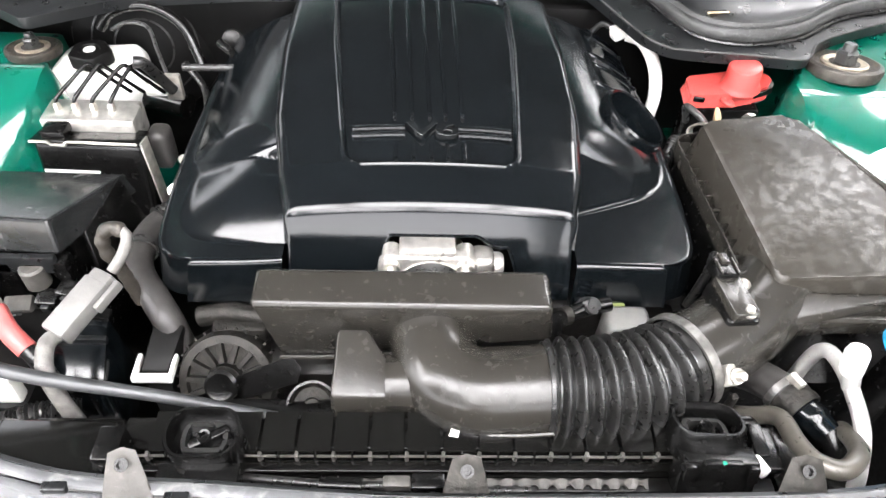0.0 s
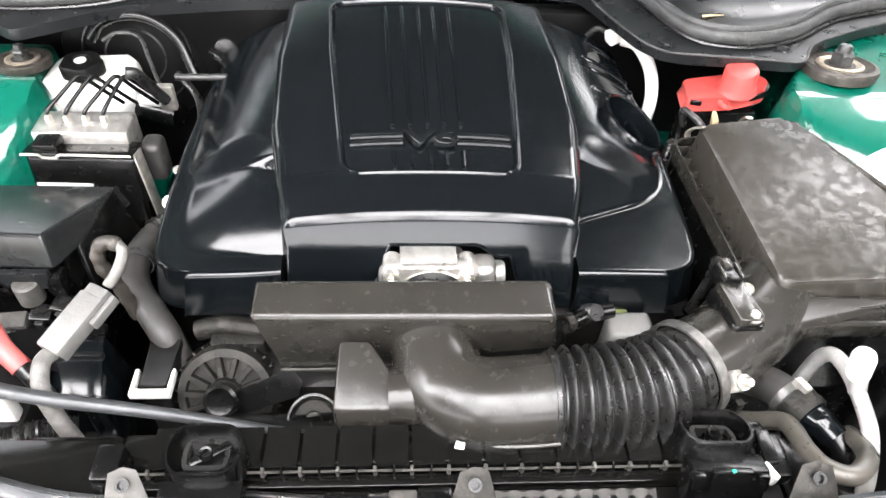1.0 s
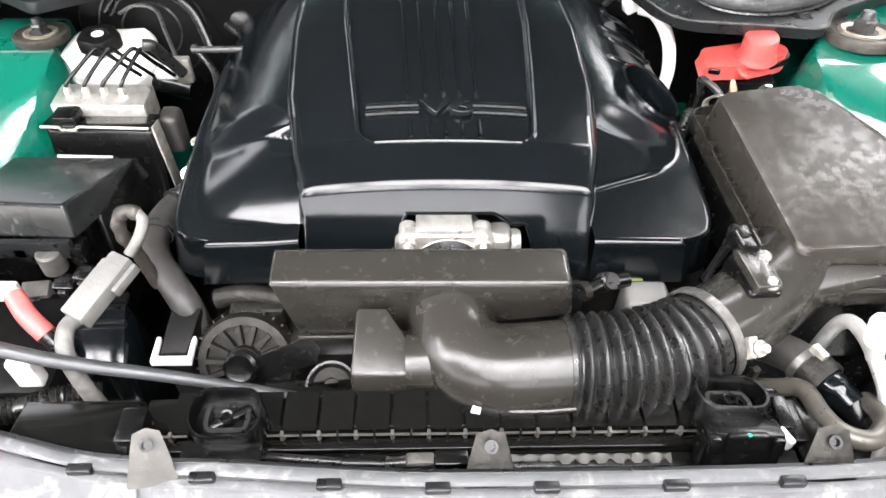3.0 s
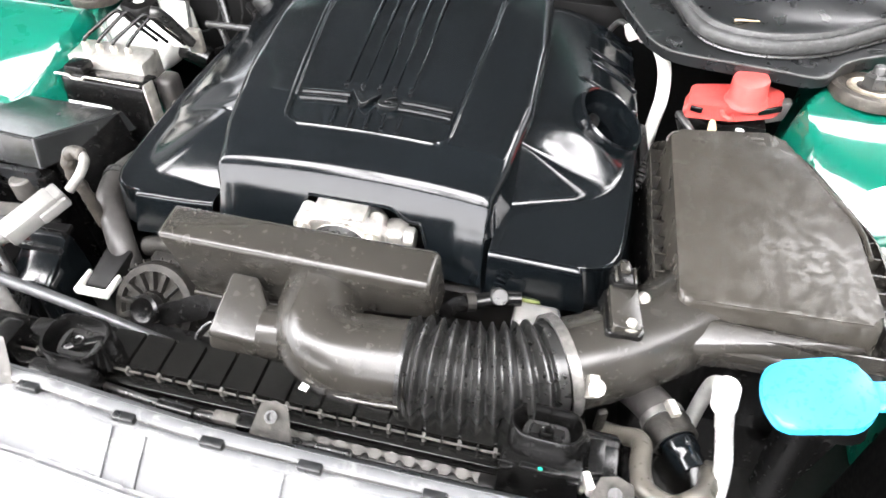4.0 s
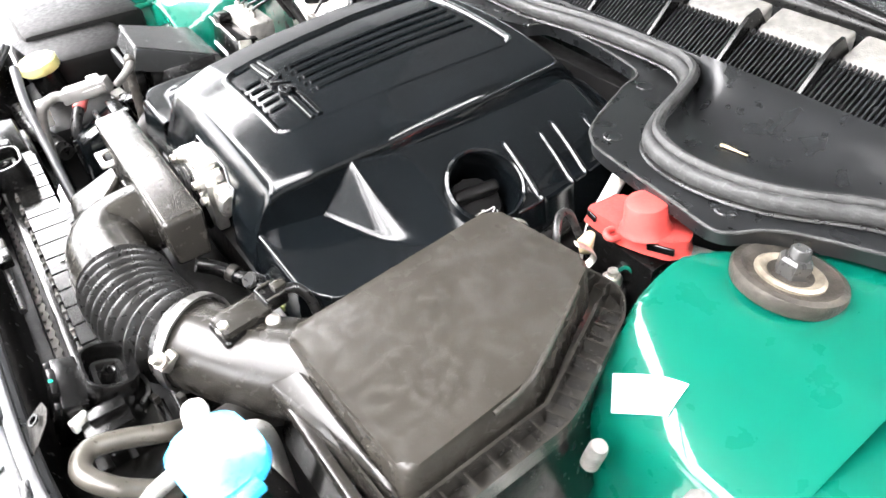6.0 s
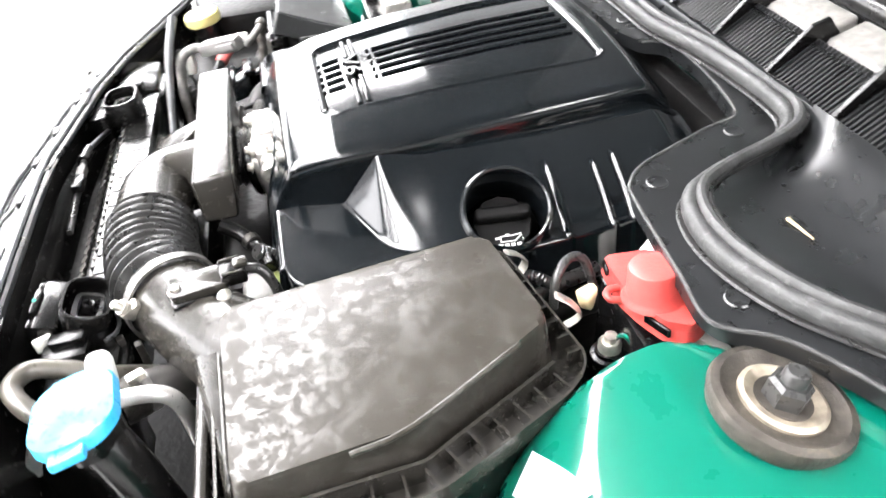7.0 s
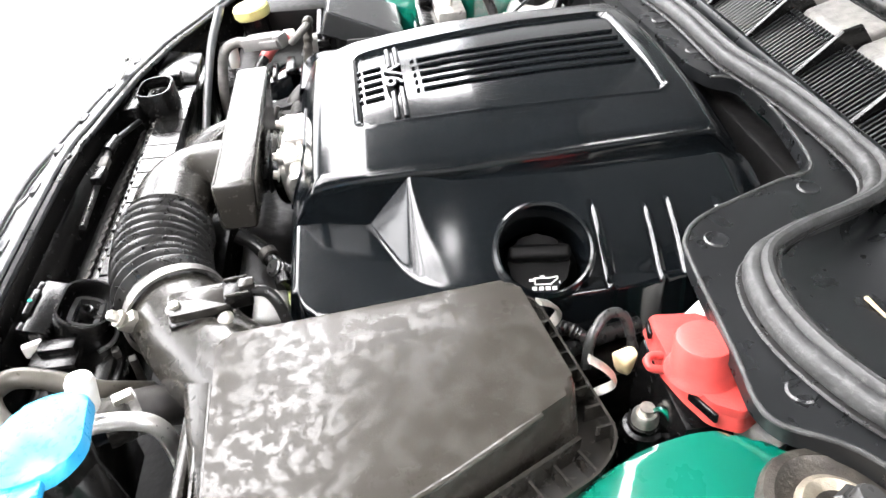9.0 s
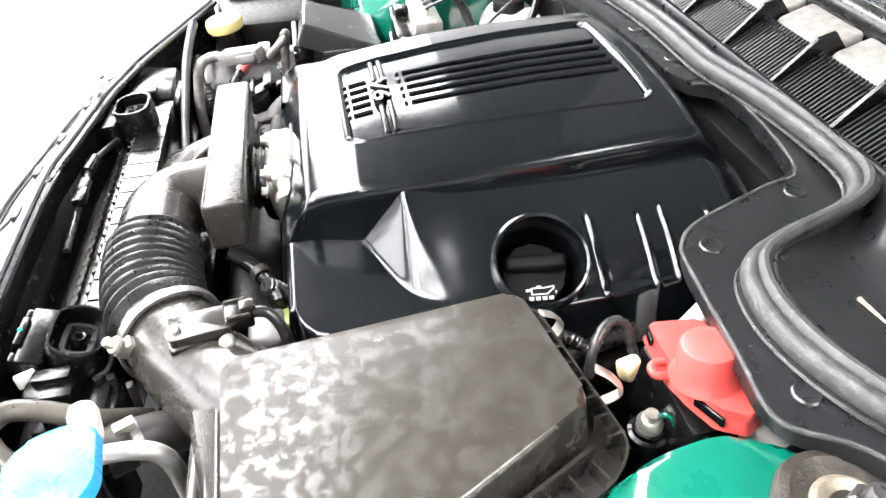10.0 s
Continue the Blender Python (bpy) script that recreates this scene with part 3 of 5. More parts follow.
# ---- throttle body ----
tb = empty("throttle_body", "bare cast aluminium throttle body in the cover's front opening", "throttle body")
part("housing", lathe([(.046, 0), (.050, .006), (.050, .03), (.046, .036), (.044, .07), (0, .07)], facing((.002, .592, .795), (0, 1, .1)), 36), M_ALU, tb)
part("flange", hull([(-.066, .602, .835), (-.055, .602, .852), (.045, .602, .852), (.058, .602, .838), (-.066, .602, .76), (.058, .602, .76), (-.066, .62, .835), (-.055, .62, .852), (.045, .62, .852), (.058, .62, .838), (-.066, .62, .76), (.058, .62, .76)], .004), M_ALU, tb)
part("bore_ring", lathe([(.040, -.004), (.045, -.009), (.050, -.004), (.050, .004)], facing((.002, .592, .793), (0, 1, .1)), 36), M_DARK, tb)
part("boss", tube([(-.05, .596, .838), (-.05, .63, .842)], .011, 14, 2), M_ALU, tb)
part("boss", tube([(.042, .596, .838), (.042, .63, .842)], .011, 14, 2), M_ALU, tb)
part("bridge", box(-.04, .03, .605, .64, .842, .858, .005, 2), M_ALU, tb)
part("motor", box(.050, .080, .608, .645, .790, .838, .010, 3), M_ALU, tb)
part("coupling", tube([(.0, .572, .808), (.001, .600, .803)], .047, 28, 10, radius_at=lambda s, l: .043 + .003 * math.cos(2 * math.pi * s / .009)), M_RUBBER, tb, "black rubber coupling")
part("cap", lathe([(.017, 0), (.017, .008), (.014, .012), (0, .012)], facing((.079, .622, .820), (1, 0, 0)), 24), M_ALU, tb)
for x, z in ((-.05, .838), (.042, .838), (.068, .826), (-.052, .79)):
    part("bolt", bolt((x, .596, z), (0, -1, .2), .006, .008), M_STEEL, tb)

# ---- intake ----
res = empty("intake_resonator", "dusty satin black plastic resonator box with moulded elbow and wedge", "intake duct")
part("chamber", hull([(-.206, .520, .862), (.137, .518, .862), (-.206, .574, .865), (.137, .574, .865), (-.184, .527, .752), (-.184, .567, .752), (.146, .520, .797), (.146, .568, .797), (-.10, .527, .756)], .013, 4), M_SATIN, res)
part("elbow", tube([(.135, .452, .800), (.09, .450, .797), (.045, .452, .794), (.012, .474, .793), (.0, .53, .794)], .0515, 32, 10), M_SATIN, res)
part("neck", tube([(.02, .466, .789), (-.02, .466, .787), (-.05, .466, .785)], .032, 28, 6, radius_at=lambda s, l: .036 - .003 * smooth01(.3, 1, s / l)), M_SATIN, res)
part("seam", tube([(.132, .398, .797), (.09, .397, .794), (.045, .403, .790), (.0, .43, .787), (-.03, .46, .786)], .0028, 8, 6), M_SATIN, res)
part("wedge", hull([(-.109, .513, .829), (-.073, .513, .829), (-.113, .440, .800), (-.022, .441, .798), (-.112, .430, .745), (-.004, .430, .748), (-.103, .505, .75), (-.06, .505, .75)], .005, 3), M_SATIN, res)
part("wedge_lip", tube([(-.112, .430, .757), (-.06, .430, .756), (-.017, .431, .756)], .003, 8, 3), M_SATIN, res)
part("base_lip", tube([(-.184, .526, .752), (-.14, .525, .7535), (-.10, .525, .756), (-.02, .523, .768)], .0032, 8, 3), M_SATIN, res, "pale moulded edge")

hose = empty("intake_bellows", "ribbed black rubber intake bellows with steel clamp", "intake hose")
HL = [(.125, .452, .800), (.17, .453, .800), (.21, .458, .800), (.25, .468, .801), (.29, .486, .802)]
part("bellows", tube(HL, .056, 40, 28, radius_at=lambda s, l: .0535 + (.0060 * math.cos(2 * math.pi * (s - .004) / .0158) if .006 < s < l - .012 else .0)), M_RUBBER, hose)
clamp_at, clamp_ax = Vector((.292, .489, .802)), Vector((.80, .45, .01)).normalized()
hose_clamp = part("clamp", lathe([(.056, -.006), (.0595, -.006), (.0595, .006), (.056, .006)], facing(clamp_at, clamp_ax), 48), M_CLAMP, hose, "worn steel clamp")
part("clamp_screw", bolt((.333, .446, .838), (.2, -.5, .7), .006, .012), M_STEEL, hose_clamp)
part("clamp_lug", box(-.006, .006, -.012, .012, -.01, .01, .002, 2, pose(.328, .453, .828, 30, 20, 20)), M_STEEL, hose_clamp)

air = empty("air_box", "water-stained black plastic air filter box beside the strut tower", "air filter box")
air.location = (.009, .007, -.001)
LID = [(.400, .553), (.381, .841), (.523, .864), (.601, .715), (.613, .563)]
box_lid = part("lid", prism(LID, .802, lambda x, y: .873 + .014 * smooth01(.60, .88, y), .007, .014, .012, 3), M_BOX, air, "lid with pale dried water stains")
BIG = [(.380, .535), (.362, .866), (.545, .898), (.576, .872), (.643, .728), (.652, .545)]
box_flange = part("flange", prism(BIG, .815, .822, .002, .02), M_SATIN, air)
part("base", prism([(.384, .545), (.370, .860), (.542, .892), (.572, .868), (.638, .727), (.646, .55)], .70, .815, .002, .03, .030), M_DARK, air)
part("sump", prism([(.384, .545), (.370, .860), (.565, .905), (.60, .868), (.660, .735), (.66, .55)], .54, .70, .002, .03, -.01), M_DARK, air)


def wall_along(points, h0, h1, thick):
    bm = bmesh.new()
    for a, b in zip(points, points[1:]):
        a, b = Vector((*a, 0)), Vector((*b, 0))
        side = Vector((0, 0, 1)).cross((b - a).normalized()) * thick / 2
        v = [bm.verts.new(p) for z in (h0, h1) for p in (a - side + Vector((0, 0, z)), b - side + Vector((0, 0, z)), b + side + Vector((0, 0, z)), a + side + Vector((0, 0, z)))]
        for q in ((0, 1, 2, 3), (4, 5, 6, 7), (0, 1, 5, 4), (1, 2, 6, 5), (2, 3, 7, 6), (3, 0, 4, 7)):
            bm.faces.new([v[i] for i in q])
    return bm


part("rim", wall_along([(p.x, p.y) for p in rounded([Vector(p) for p in BIG], .02)] + [(p.x, p.y) for p in rounded([Vector(p) for p in BIG], .02)[:1]], .822, .843, .0024), M_SATIN, box_flange)
for a, b, n in ((Vector((.576, .870)), Vector((.642, .730)), 6), (Vector((.645, .700)), Vector((.651, .56)), 5), (Vector((.366, .85)), Vector((.378, .56)), 10), (Vector((.40, .873)), Vector((.53, .898)), 6)):
    for k in range(n + 1):
        p = a.lerp(b, k / n)
        d = (b - a).normalized()
        inw = Vector((d.y, -d.x)) * (-1 if a.x < .4 else 1)
        inw = inw if (Vector((.50, .70)) - p).dot(inw) > 0 else -inw
        part("pocket_wall", wall_along([tuple(p), tuple(p + inw * (.026 if a.x > .55 else .017))], .822, .841, .0024), M_SATIN, box_flange)
part("bead", tube([(.543, .828, .8825), (.601, .716, .879), (.611, .66, .875)], .0028, 8, 3), M_BOX, box_lid)
part("inner_wall", wall_along([(.546, .862), (.617, .720), (.627, .56)], .822, .850, .0035), M_SATIN, box_flange)
for p, turn in (((.393, .880, .850), 20), ((.484, .907, .850), -15)):
    cl = part("spring_clip", tube([(0, -.012, -.03), (0, .006, -.012), (0, -.004, .006), (0, -.020, .018)], .006, 8, 6, flat=.35), M_STEEL, air, "plated spring clip")
    cl.data.transform(pose(*p, 0, 0, turn))
part("duct", tube([(.283, .482, .802), (.33, .508, .803), (.38, .545, .806), (.44, .60, .81)], .054, 36, 8, radius_at=lambda s, l: .053 + .006 * smooth01(.3, 1, s / l)), M_SATIN, air)
part("duct_shoulder", hull([(.368, .556, .845), (.40, .548, .856), (.608, .556, .845), (.618, .540, .80), (.40, .512, .835), (.44, .520, .80), (.37, .52, .80), (.37, .58, .80), (.5, .535, .80), (.62, .56, .79)], .006, 3), M_SATIN, air)
part("mount_boss", lathe([(.010, -.04), (.010, -.006), (.008, .0), (.004, .001), (0, .001)], pose(.667, .744, .816, 0, 12, 0), 20), M_WIRE, air, "pale mounting boss")
part("front_plate", box(.455, .60, .520, .532, .808, .832, .003, 2, None), M_SATIN, air)
SM = pose(.342, .529, .862, 0, 6, 8)
sensor = part("flow_sensor", prism([(-.021, -.032), (-.021, .030), (.019, .030), (.021, -.032)], -.020, -.002, .003, .006), M_DARK, air, "black airflow sensor")
sensor.data.transform(SM)
plate = part("plate", prism([(-.016, -.030), (-.016, .030), (.015, .030), (.016, -.030)], -.003, .009, .0025, .004), M_SATIN, sensor)
plate.data.transform(SM)
part("connector", box(-.014, .014, .024, .052, -.002, .016, .003, 2, SM), M_DARK, sensor)
for x in (-.012, .010):
    part("rail", box(x, x + .003, .026, .050, .015, .019, .001, 1, SM), M_SATIN, sensor)
part("latch", box(-.006, .006, .040, .056, .014, .021, .002, 2, SM), M_SATIN, sensor)
part("lead", tube([SM @ Vector(p) for p in ((.0, .050, .006), (.004, .066, .003), (.014, .076, -.014), (.022, .080, -.05), (.02, .08, -.11))], .0060, 12, 6), M_RUBBER, sensor)
part("screw", bolt((.350, .506, .866), (0, 0, 1), .0060, .008), M_STEEL, sensor)
part("screw", lathe([(.0082, 0), (.0082, .002), (.0065, .0042), (.003, .0055), (0, .0057)], facing((.363, .555, .8585), (.25, -.15, 1)), 24), M_STEEL, sensor)

# ---- battery jump terminal ----
red = empty("terminal_cover", "faded red plastic jump terminal cover on a black holder", "terminal cover")
RP = [(.423, .977), (.429, 1.031), (.497, 1.036), (.550, 1.028), (.562, 1.007), (.547, .985), (.520, .978), (.487, .972), (.450, .974)]
red_lid = part("lid", prism(RP, lambda x, y: .834 + .12 * (x - .42), lambda x, y: .844 + .12 * (x - .42), .003, .006), M_RED, red)
part("skirt", prism([(x * .985 + .0073, y * .985 + .0149) for x, y in RP], lambda x, y: .820 + .12 * (x - .42), lambda x, y: .835 + .12 * (x - .42), 0, .006, .005), M_RED, red)
DM = facing((.506, .994, .853), (-.1, -.05, 1))
part("dome", lathe([(.0325, .0), (.030, .005), (.0275, .008), (.0262, .035), (.0245, .0385), (.0215, .0398), (.012, .0405), (0, .0408)], DM, 36), M_RED, red_lid)
part("hinge", tube([(.474, .972, .842), (.474, .962, .843), (.479, .956, .842), (.486, .958, .840), (.488, .970, .838)], .0042, 10, 6), M_RED, red_lid)
# Solid dark strips on the lid; their colour stands for shade inside slots.
part("slot", box(-.017, .017, -.002, .002, -.006, .004, .001, 1, pose(.541, .9815, .849, 0, -8, 18)), M_DARK, red_lid, "dark strip standing for the shade in a slot")
part("slot", box(-.002, .002, -.009, .009, -.005, .004, .001, 1, pose(.437, .974, .839, 0, 0, 78)), M_DARK, red_lid, "dark strip standing for the shade in a slot")
part("holder", box(.430, .545, .970, 1.022, .62, .822, .006), M_DARK, red, "black plastic holder")

# ---- washer filler ----
wash = empty("washer_filler", "blue washer fluid cap on a black filler neck", "washer filler")
wash_cap = part("cap", prism([(-.048, -.038), (.030, -.040), (.052, -.02), (.054, .02), (.030, .040), (-.046, .038), (-.058, .0)], 0, .012, .005, .020, .001, 3), M_BLUE, wash)
part("tab", box(.050, .068, -.020, .012, .001, .010, .003), M_BLUE, wash_cap)
part("collar", lathe([(.032, -.03), (.034, -.004), (.030, 0)], None, 28), M_DARK, wash)
part("neck", tube([(0, 0, -.002), (.01, .015, -.09), (.02, .03, -.32)], .026, 20, 6), M_DARK, wash)
wash.matrix_world = pose(.530, .448, .892, 6, -10, 10) @ Matrix.Diagonal((.90, .90, 1, 1))

# ---- left side ----
fuse = empty("fuse_box", "black plastic fuse box with a dusty sloped lid", "fuse box")
part("lid", hull([(-.615, .672, .845), (-.482, .665, .843), (-.615, .81, .800), (-.443, .812, .796), (-.62, .655, .800), (-.476, .648, .798), (-.62, .82, .76), (-.435, .82, .755)], .004), M_FUSE, fuse, smooth=12)
part("base", box(-.70, -.475, .675, .81, .58, .79, .006), M_DARK, fuse)
part("side_flap", hull([(-.452, .80, .80), (-.47, .70, .79), (-.45, .66, .70), (-.43, .80, .70), (-.445, .80, .80), (-.463, .70, .79), (-.443, .66, .70), (-.423, .80, .70)], .001), M_DARK, fuse)
for k in range(3):
    part("latch", box(-.56 + .035 * k, -.54 + .035 * k, .640, .664, .755, .79, .003), M_DARK, fuse)
part("relay", lathe([(.016, 0), (.016, .03), (.013, .033), (0, .033)], pose(-.515, .64, .752), 20), M_TABS, fuse)
part("front_rail", box(-.62, -.482, .640, .650, .770, .800, .003), M_COWL, fuse)
plug_l = empty("fuse_box_connectors", "black and grey wiring connectors under the fuse box edge", "connectors")
for k, (x, y, z, w) in enumerate(((-.470, .628, .752, .016), (-.500, .622, .742, .014), (-.538, .615, .735, .018), (-.452, .600, .735, .012))):
    part("housing", box(-w, w, -.012, .012, -.030, .008, .003, 2, pose(x, y, z, 12, 0, 10 * k - 14)), M_DARK if k != 2 else M_TABS, plug_l)
    part("catch", box(-w * .4, w * .4, -.017, -.010, -.018, .004, .0015, 2, pose(x, y, z, 12, 0, 10 * k - 14)), M_COWL, plug_l)
    part("cable", tube([(x, y - .004, z - .028), (x + .006, y - .016, z - .06), (x + .012, y - .02, z - .11)], .006, 10, 5), M_TAPE, plug_l)
part("number_bar", box(-.009, .009, -.0128, -.0122, -.018, -.008, 0, 1, pose(-.470, .628, .752, 12, 0, -14)), M_GREY, plug_l, "pale unreadable mark")

# ---- engine below ----
engine = empty("engine_block", "dark oily engine block under the cover", "engine")
part("block", box(-.24, .24, .60, 1.15, .40, .76, .02), M_ENGINE, engine)
part("front_case", box(-.22, .2, .52, .60, .40, .72, .02), M_ENGINE, engine)

# ---- cowl ----
cowl = empty("cowl_panel", "grey-black plastic windscreen cowl with weathered rubber seal and grille", "cowl", kind="structure")
EDGE = [(.0, 1.183), (.046, 1.200), (.062, 1.231), (.15, 1.236), (.278, 1.214), (.302, 1.162), (.347, 1.058), (.378, 1.024), (.412, 1.014), (.53, 1.002), (.582, .995), (.606, 1.004), (.635, 1.047), (.70, 1.085), (.80, 1.128), (.87, 1.13)]
LEFT = [(-.10, 1.18), (-.31, 1.165), (-.49, 1.135), (-.58, 1.085), (-.64, 1.05), (-.70, 1.09), (-.87, 1.12)]
# Edge bead in the paler seal tone, so its colour includes the highlight.
part("lip", tube([(x, y, .903) for x, y in EDGE[1:]], .0024, 8, 4), M_SEAL, cowl, "paler edge bead carrying its worn tone and highlight")
SEAL = [(.90, 1.20), (.80, 1.175), (.70, 1.138), (.607, 1.072), (.52, 1.046), (.447, 1.060), (.411, 1.110), (.376, 1.205), (.342, 1.246), (.285, 1.262), (.15, 1.256), (.04, 1.236), (0, 1.232)]
SLEFT = [(-.15, 1.232), (-.30, 1.215), (-.45, 1.185), (-.56, 1.14), (-.70, 1.13), (-.90, 1.175)]
RIM = SEAL + SLEFT
part("shelf", prism(rounded([Vector(p) for p in LEFT[::-1] + EDGE], .014, 3)[1:] + [Vector((x, y + .004)) for x, y in RIM], .884, .903, .004), M_COWL, cowl)
seal = part("seal", tube([(x, y - .004, .916) for x, y in RIM], .0092, 14, 5, flat=1.25), M_SEAL, cowl, "weathered rubber seal")
part("seal_ridge", tube([(x, y + .008, .924) for x, y in RIM], .0068, 10, 5, flat=1.3), M_SEAL, seal)
part("seal_lip", tube([(x, y + .017, .922) for x, y in RIM], .0045, 8, 5), M_RUBBER, seal)
part("seal_foot", tube([(x, y - .012, .906) for x, y in RIM], .0055, 8, 5, flat=.6), M_RUBBER, seal)
part("trough", prism([(x, y + .010) for x, y in RIM] + [(-.90, 1.30), (.90, 1.30)], .872, .8885, 0), M_COWL, cowl)
RISE = bmesh.new()
rows = []
for i in range(33):
    x = .352 + .548 * i / 32
    y0 = along(sorted(SEAL), x) + .014
    rows.append([RISE.verts.new((x, y0 + (1.262 - y0) * j / 14, .9115 - .021 * math.sin(math.pi * min(1, 1.12 * j / 14)) + .030 * (j / 14) ** 2.2)) for j in range(15)])
for a, b in zip(rows, rows[1:]):
    for j in range(14):
        RISE.faces.new((a[j], b[j], b[j + 1], a[j + 1]))
part("trough_rise", RISE, M_COWL, cowl)
part("grille_frame", hull([(-.88, 1.256, .905), (.88, 1.262, .905), (-.88, 1.262, .934), (.88, 1.268, .934), (-.88, 1.275, .93), (.88, 1.28, .93), (-.88, 1.28, .90), (.88, 1.285, .90)], .003), M_COWL, cowl)
part("grille_floor", hull([(-.88, 1.275, .912), (.88, 1.275, .912), (-.88, 1.345, .958), (.88, 1.345, .958), (-.88, 1.275, .90), (.88, 1.275, .90), (-.88, 1.36, .90), (.88, 1.36, .90)], 0), M_DARK, cowl)
slat = part("slat", box(-.0013, .0013, 0, .074, 0, .007, 0), M_COWL, cowl, smooth=0)
slat.matrix_world = pose(-.80, 1.276, .920, 35, 0, 0)
for k in range(1, 225):
    ob = new("slat", slat.data)
    ob.parent = cowl
    ob.matrix_world = pose(-.80 + k * .0072, 1.276, .920, 35, 0, 0)
for k in range(13):
    x = -.78 + k * .128
    part("fin", hull([(x - .003, 1.268, .930), (x + .003, 1.268, .930), (x - .003, 1.322, .985), (x + .003, 1.322, .985), (x - .003, 1.345, .992), (x + .003, 1.345, .992), (x - .003, 1.40, .93), (x + .003, 1.40, .93)], .001), M_DARK, cowl)
    # Pale grey put in for the bright reflection along the screen's foot.
    part("louvre", hull([(x + .006, 1.338, .952), (x + .122, 1.338, .952), (x + .006, 1.346, .968), (x + .122, 1.346, .968), (x + .006, 1.396, .984), (x + .122, 1.396, .984), (x + .006, 1.400, .93), (x + .122, 1.400, .93)], .006, 3), M_WIRE, cowl, "louvre in a pale grey that stands for its reflection")
part("screen_trim", tube([(-.88, 1.43, .975), (0, 1.43, .985), (.88, 1.43, .975)], .016, 12, 6), M_RUBBER, cowl)
for x, y in ((.388, 1.051), (.578, 1.034), (.321, 1.186), (-.039, 1.211), (-.40, 1.165), (-.16, 1.205)):
    part("clip", lathe([(.0125, 0), (.0125, .0016), (.0108, .0030), (.0085, .0022), (0, .0022)], pose(x, y, .902), 24), M_COWL, cowl)
thing("plant_stem", tube([(.483, 1.151, .8965), (.494, 1.150, .8985), (.508, 1.152, .898), (.521, 1.153, .8985)], .0016, 6, 4, radius_at=lambda s, l: .0024 - .0014 * s / l), M_CREAM, "dry pale plant stem lying in the cowl trough", "debris")
wiper = empty("wiper_arm", "black painted wiper arm parked at the screen's foot", "wiper")
part("arm", tube([(-.1, 1.425, 1.035), (.2, 1.41, 1.03), (.55, 1.40, 1.0)], .010, 10, 6), M_DARK, wiper)
part("pivot", lathe([(.018, 0), (.018, .02), (.012, .026), (0, .026)], pose(.55, 1.40, .975), 20), M_STEEL, wiper)
part("blade", box(-.15, .5, 1.44, 1.452, 1.01, 1.03, .003), M_DARK, wiper)
screen = thing("windscreen", hull([(-.85, 1.44, .99), (.85, 1.44, .99), (-.70, 2.1, 1.42), (.70, 2.1, 1.42), (-.85, 1.44, .984), (.85, 1.44, .984), (-.70, 2.1, 1.414), (.70, 2.1, 1.414)], 0), M_GLASS, "windscreen glass behind the cowl grille", "windscreen", smooth=0)
part("dashboard", box(-.8, .8, 1.5, 2.1, .6, .93, .05), M_DARK, body, "dark cabin under the screen")

# ---- radiator and front panel ----
rad = empty("radiator", "black plastic radiator top tank with ribbed crimped edge", "radiator")
part("tank", box(-.33, .37, .386, .424, .68, .785, .004), M_TANK, rad)
for k in range(-4, 12):
    x = -.1415 + k * .0385
    part("rib", hull([(x, .379, .7935), (x + .0345, .379, .7935), (x, .425, .7935), (x + .0345, .425, .7935), (x, .379, .77), (x + .0345, .379, .77), (x, .425, .768), (x + .0345, .425, .768)], 0), M_TANK, rad, smooth=0)
    part("tooth", box(x - .0025, x + .0015, .373, .380, .770, .7925, .001), M_TABS, rad)
    part("tooth", box(x + .018, x + .0205, .373, .380, .770, .794, .001), M_TANK, rad)
    part("slot_lip", box(x + .008, x + .028, .362, .366, .776, .779, .0008), M_TANK, rad)
part("header", box(-.33, .37, .362, .376, .70, .782, .002), M_TANK, rad)
# Thin pale line painted along the tank's front edge for its highlight.
part("lip_highlight", tube([(-.33, .3765, .7875), (.02, .376, .7875), (.37, .3755, .7875)], .0016, 6, 4), M_TABS, rad)
part("crimp", box(-.33, .37, .346, .362, .70, .768, .002), M_ENGINE, rad)
WAVE = bmesh.new()
low, high = [], []
for k in range(265):
    x = -.205 + k * .00165
    ph = (k * .00165 / .019) % 1
    notch = .0042 * max(0.0, math.cos((ph - .5) * 2 * math.pi)) ** .6
    low.append((x, .3475 + notch, .7715 + notch * .5))
    high.append((x, .3560 + .0012 * math.cos(ph * 2 * math.pi), .7765))
rows = [[WAVE.verts.new((x, y, z + d)) for x, y, z in pts] for pts, d in ((low, 0), (high, 0), (high, -.003), (low, -.003))]
for a, b in zip(rows, rows[1:] + rows[:1]):
    for k in range(264):
        WAVE.faces.new((a[k], a[k + 1], b[k + 1], b[k]))
part("crimp_strip", WAVE, M_TABS, rad, "wavy plated crimp strip")
part("condenser", box(-.36, .40, .322, .344, .60, .756, .003), M_ENGINE, rad)
part("end_tank", box(-.44, -.335, .34, .43, .66, .776, .008), M_TANK, rad)
part("end_tank", box(.372, .46, .34, .43, .66, .77, .008), M_TANK, rad)
chip = thing("paint_chip", hull([(.018, .396, .795), (.028, .394, .795), (.030, .401, .797), (.021, .404, .797), (.024, .399, .800)], 0), M_WHITE, "small white chip lying on the radiator tank", "debris")

MOUNT = empty("radiator_mount", "black plastic radiator mount with oval rubber cup", "radiator mount", "radiator mounts")


def oval(rx, ry, n=40, flat=.016):
    return [(max(-flat, min(flat, rx * 2 * math.cos(a))) + (rx - flat) * math.cos(a), ry * math.sin(a)) for a in (2 * math.pi * k / n for k in range(n))]


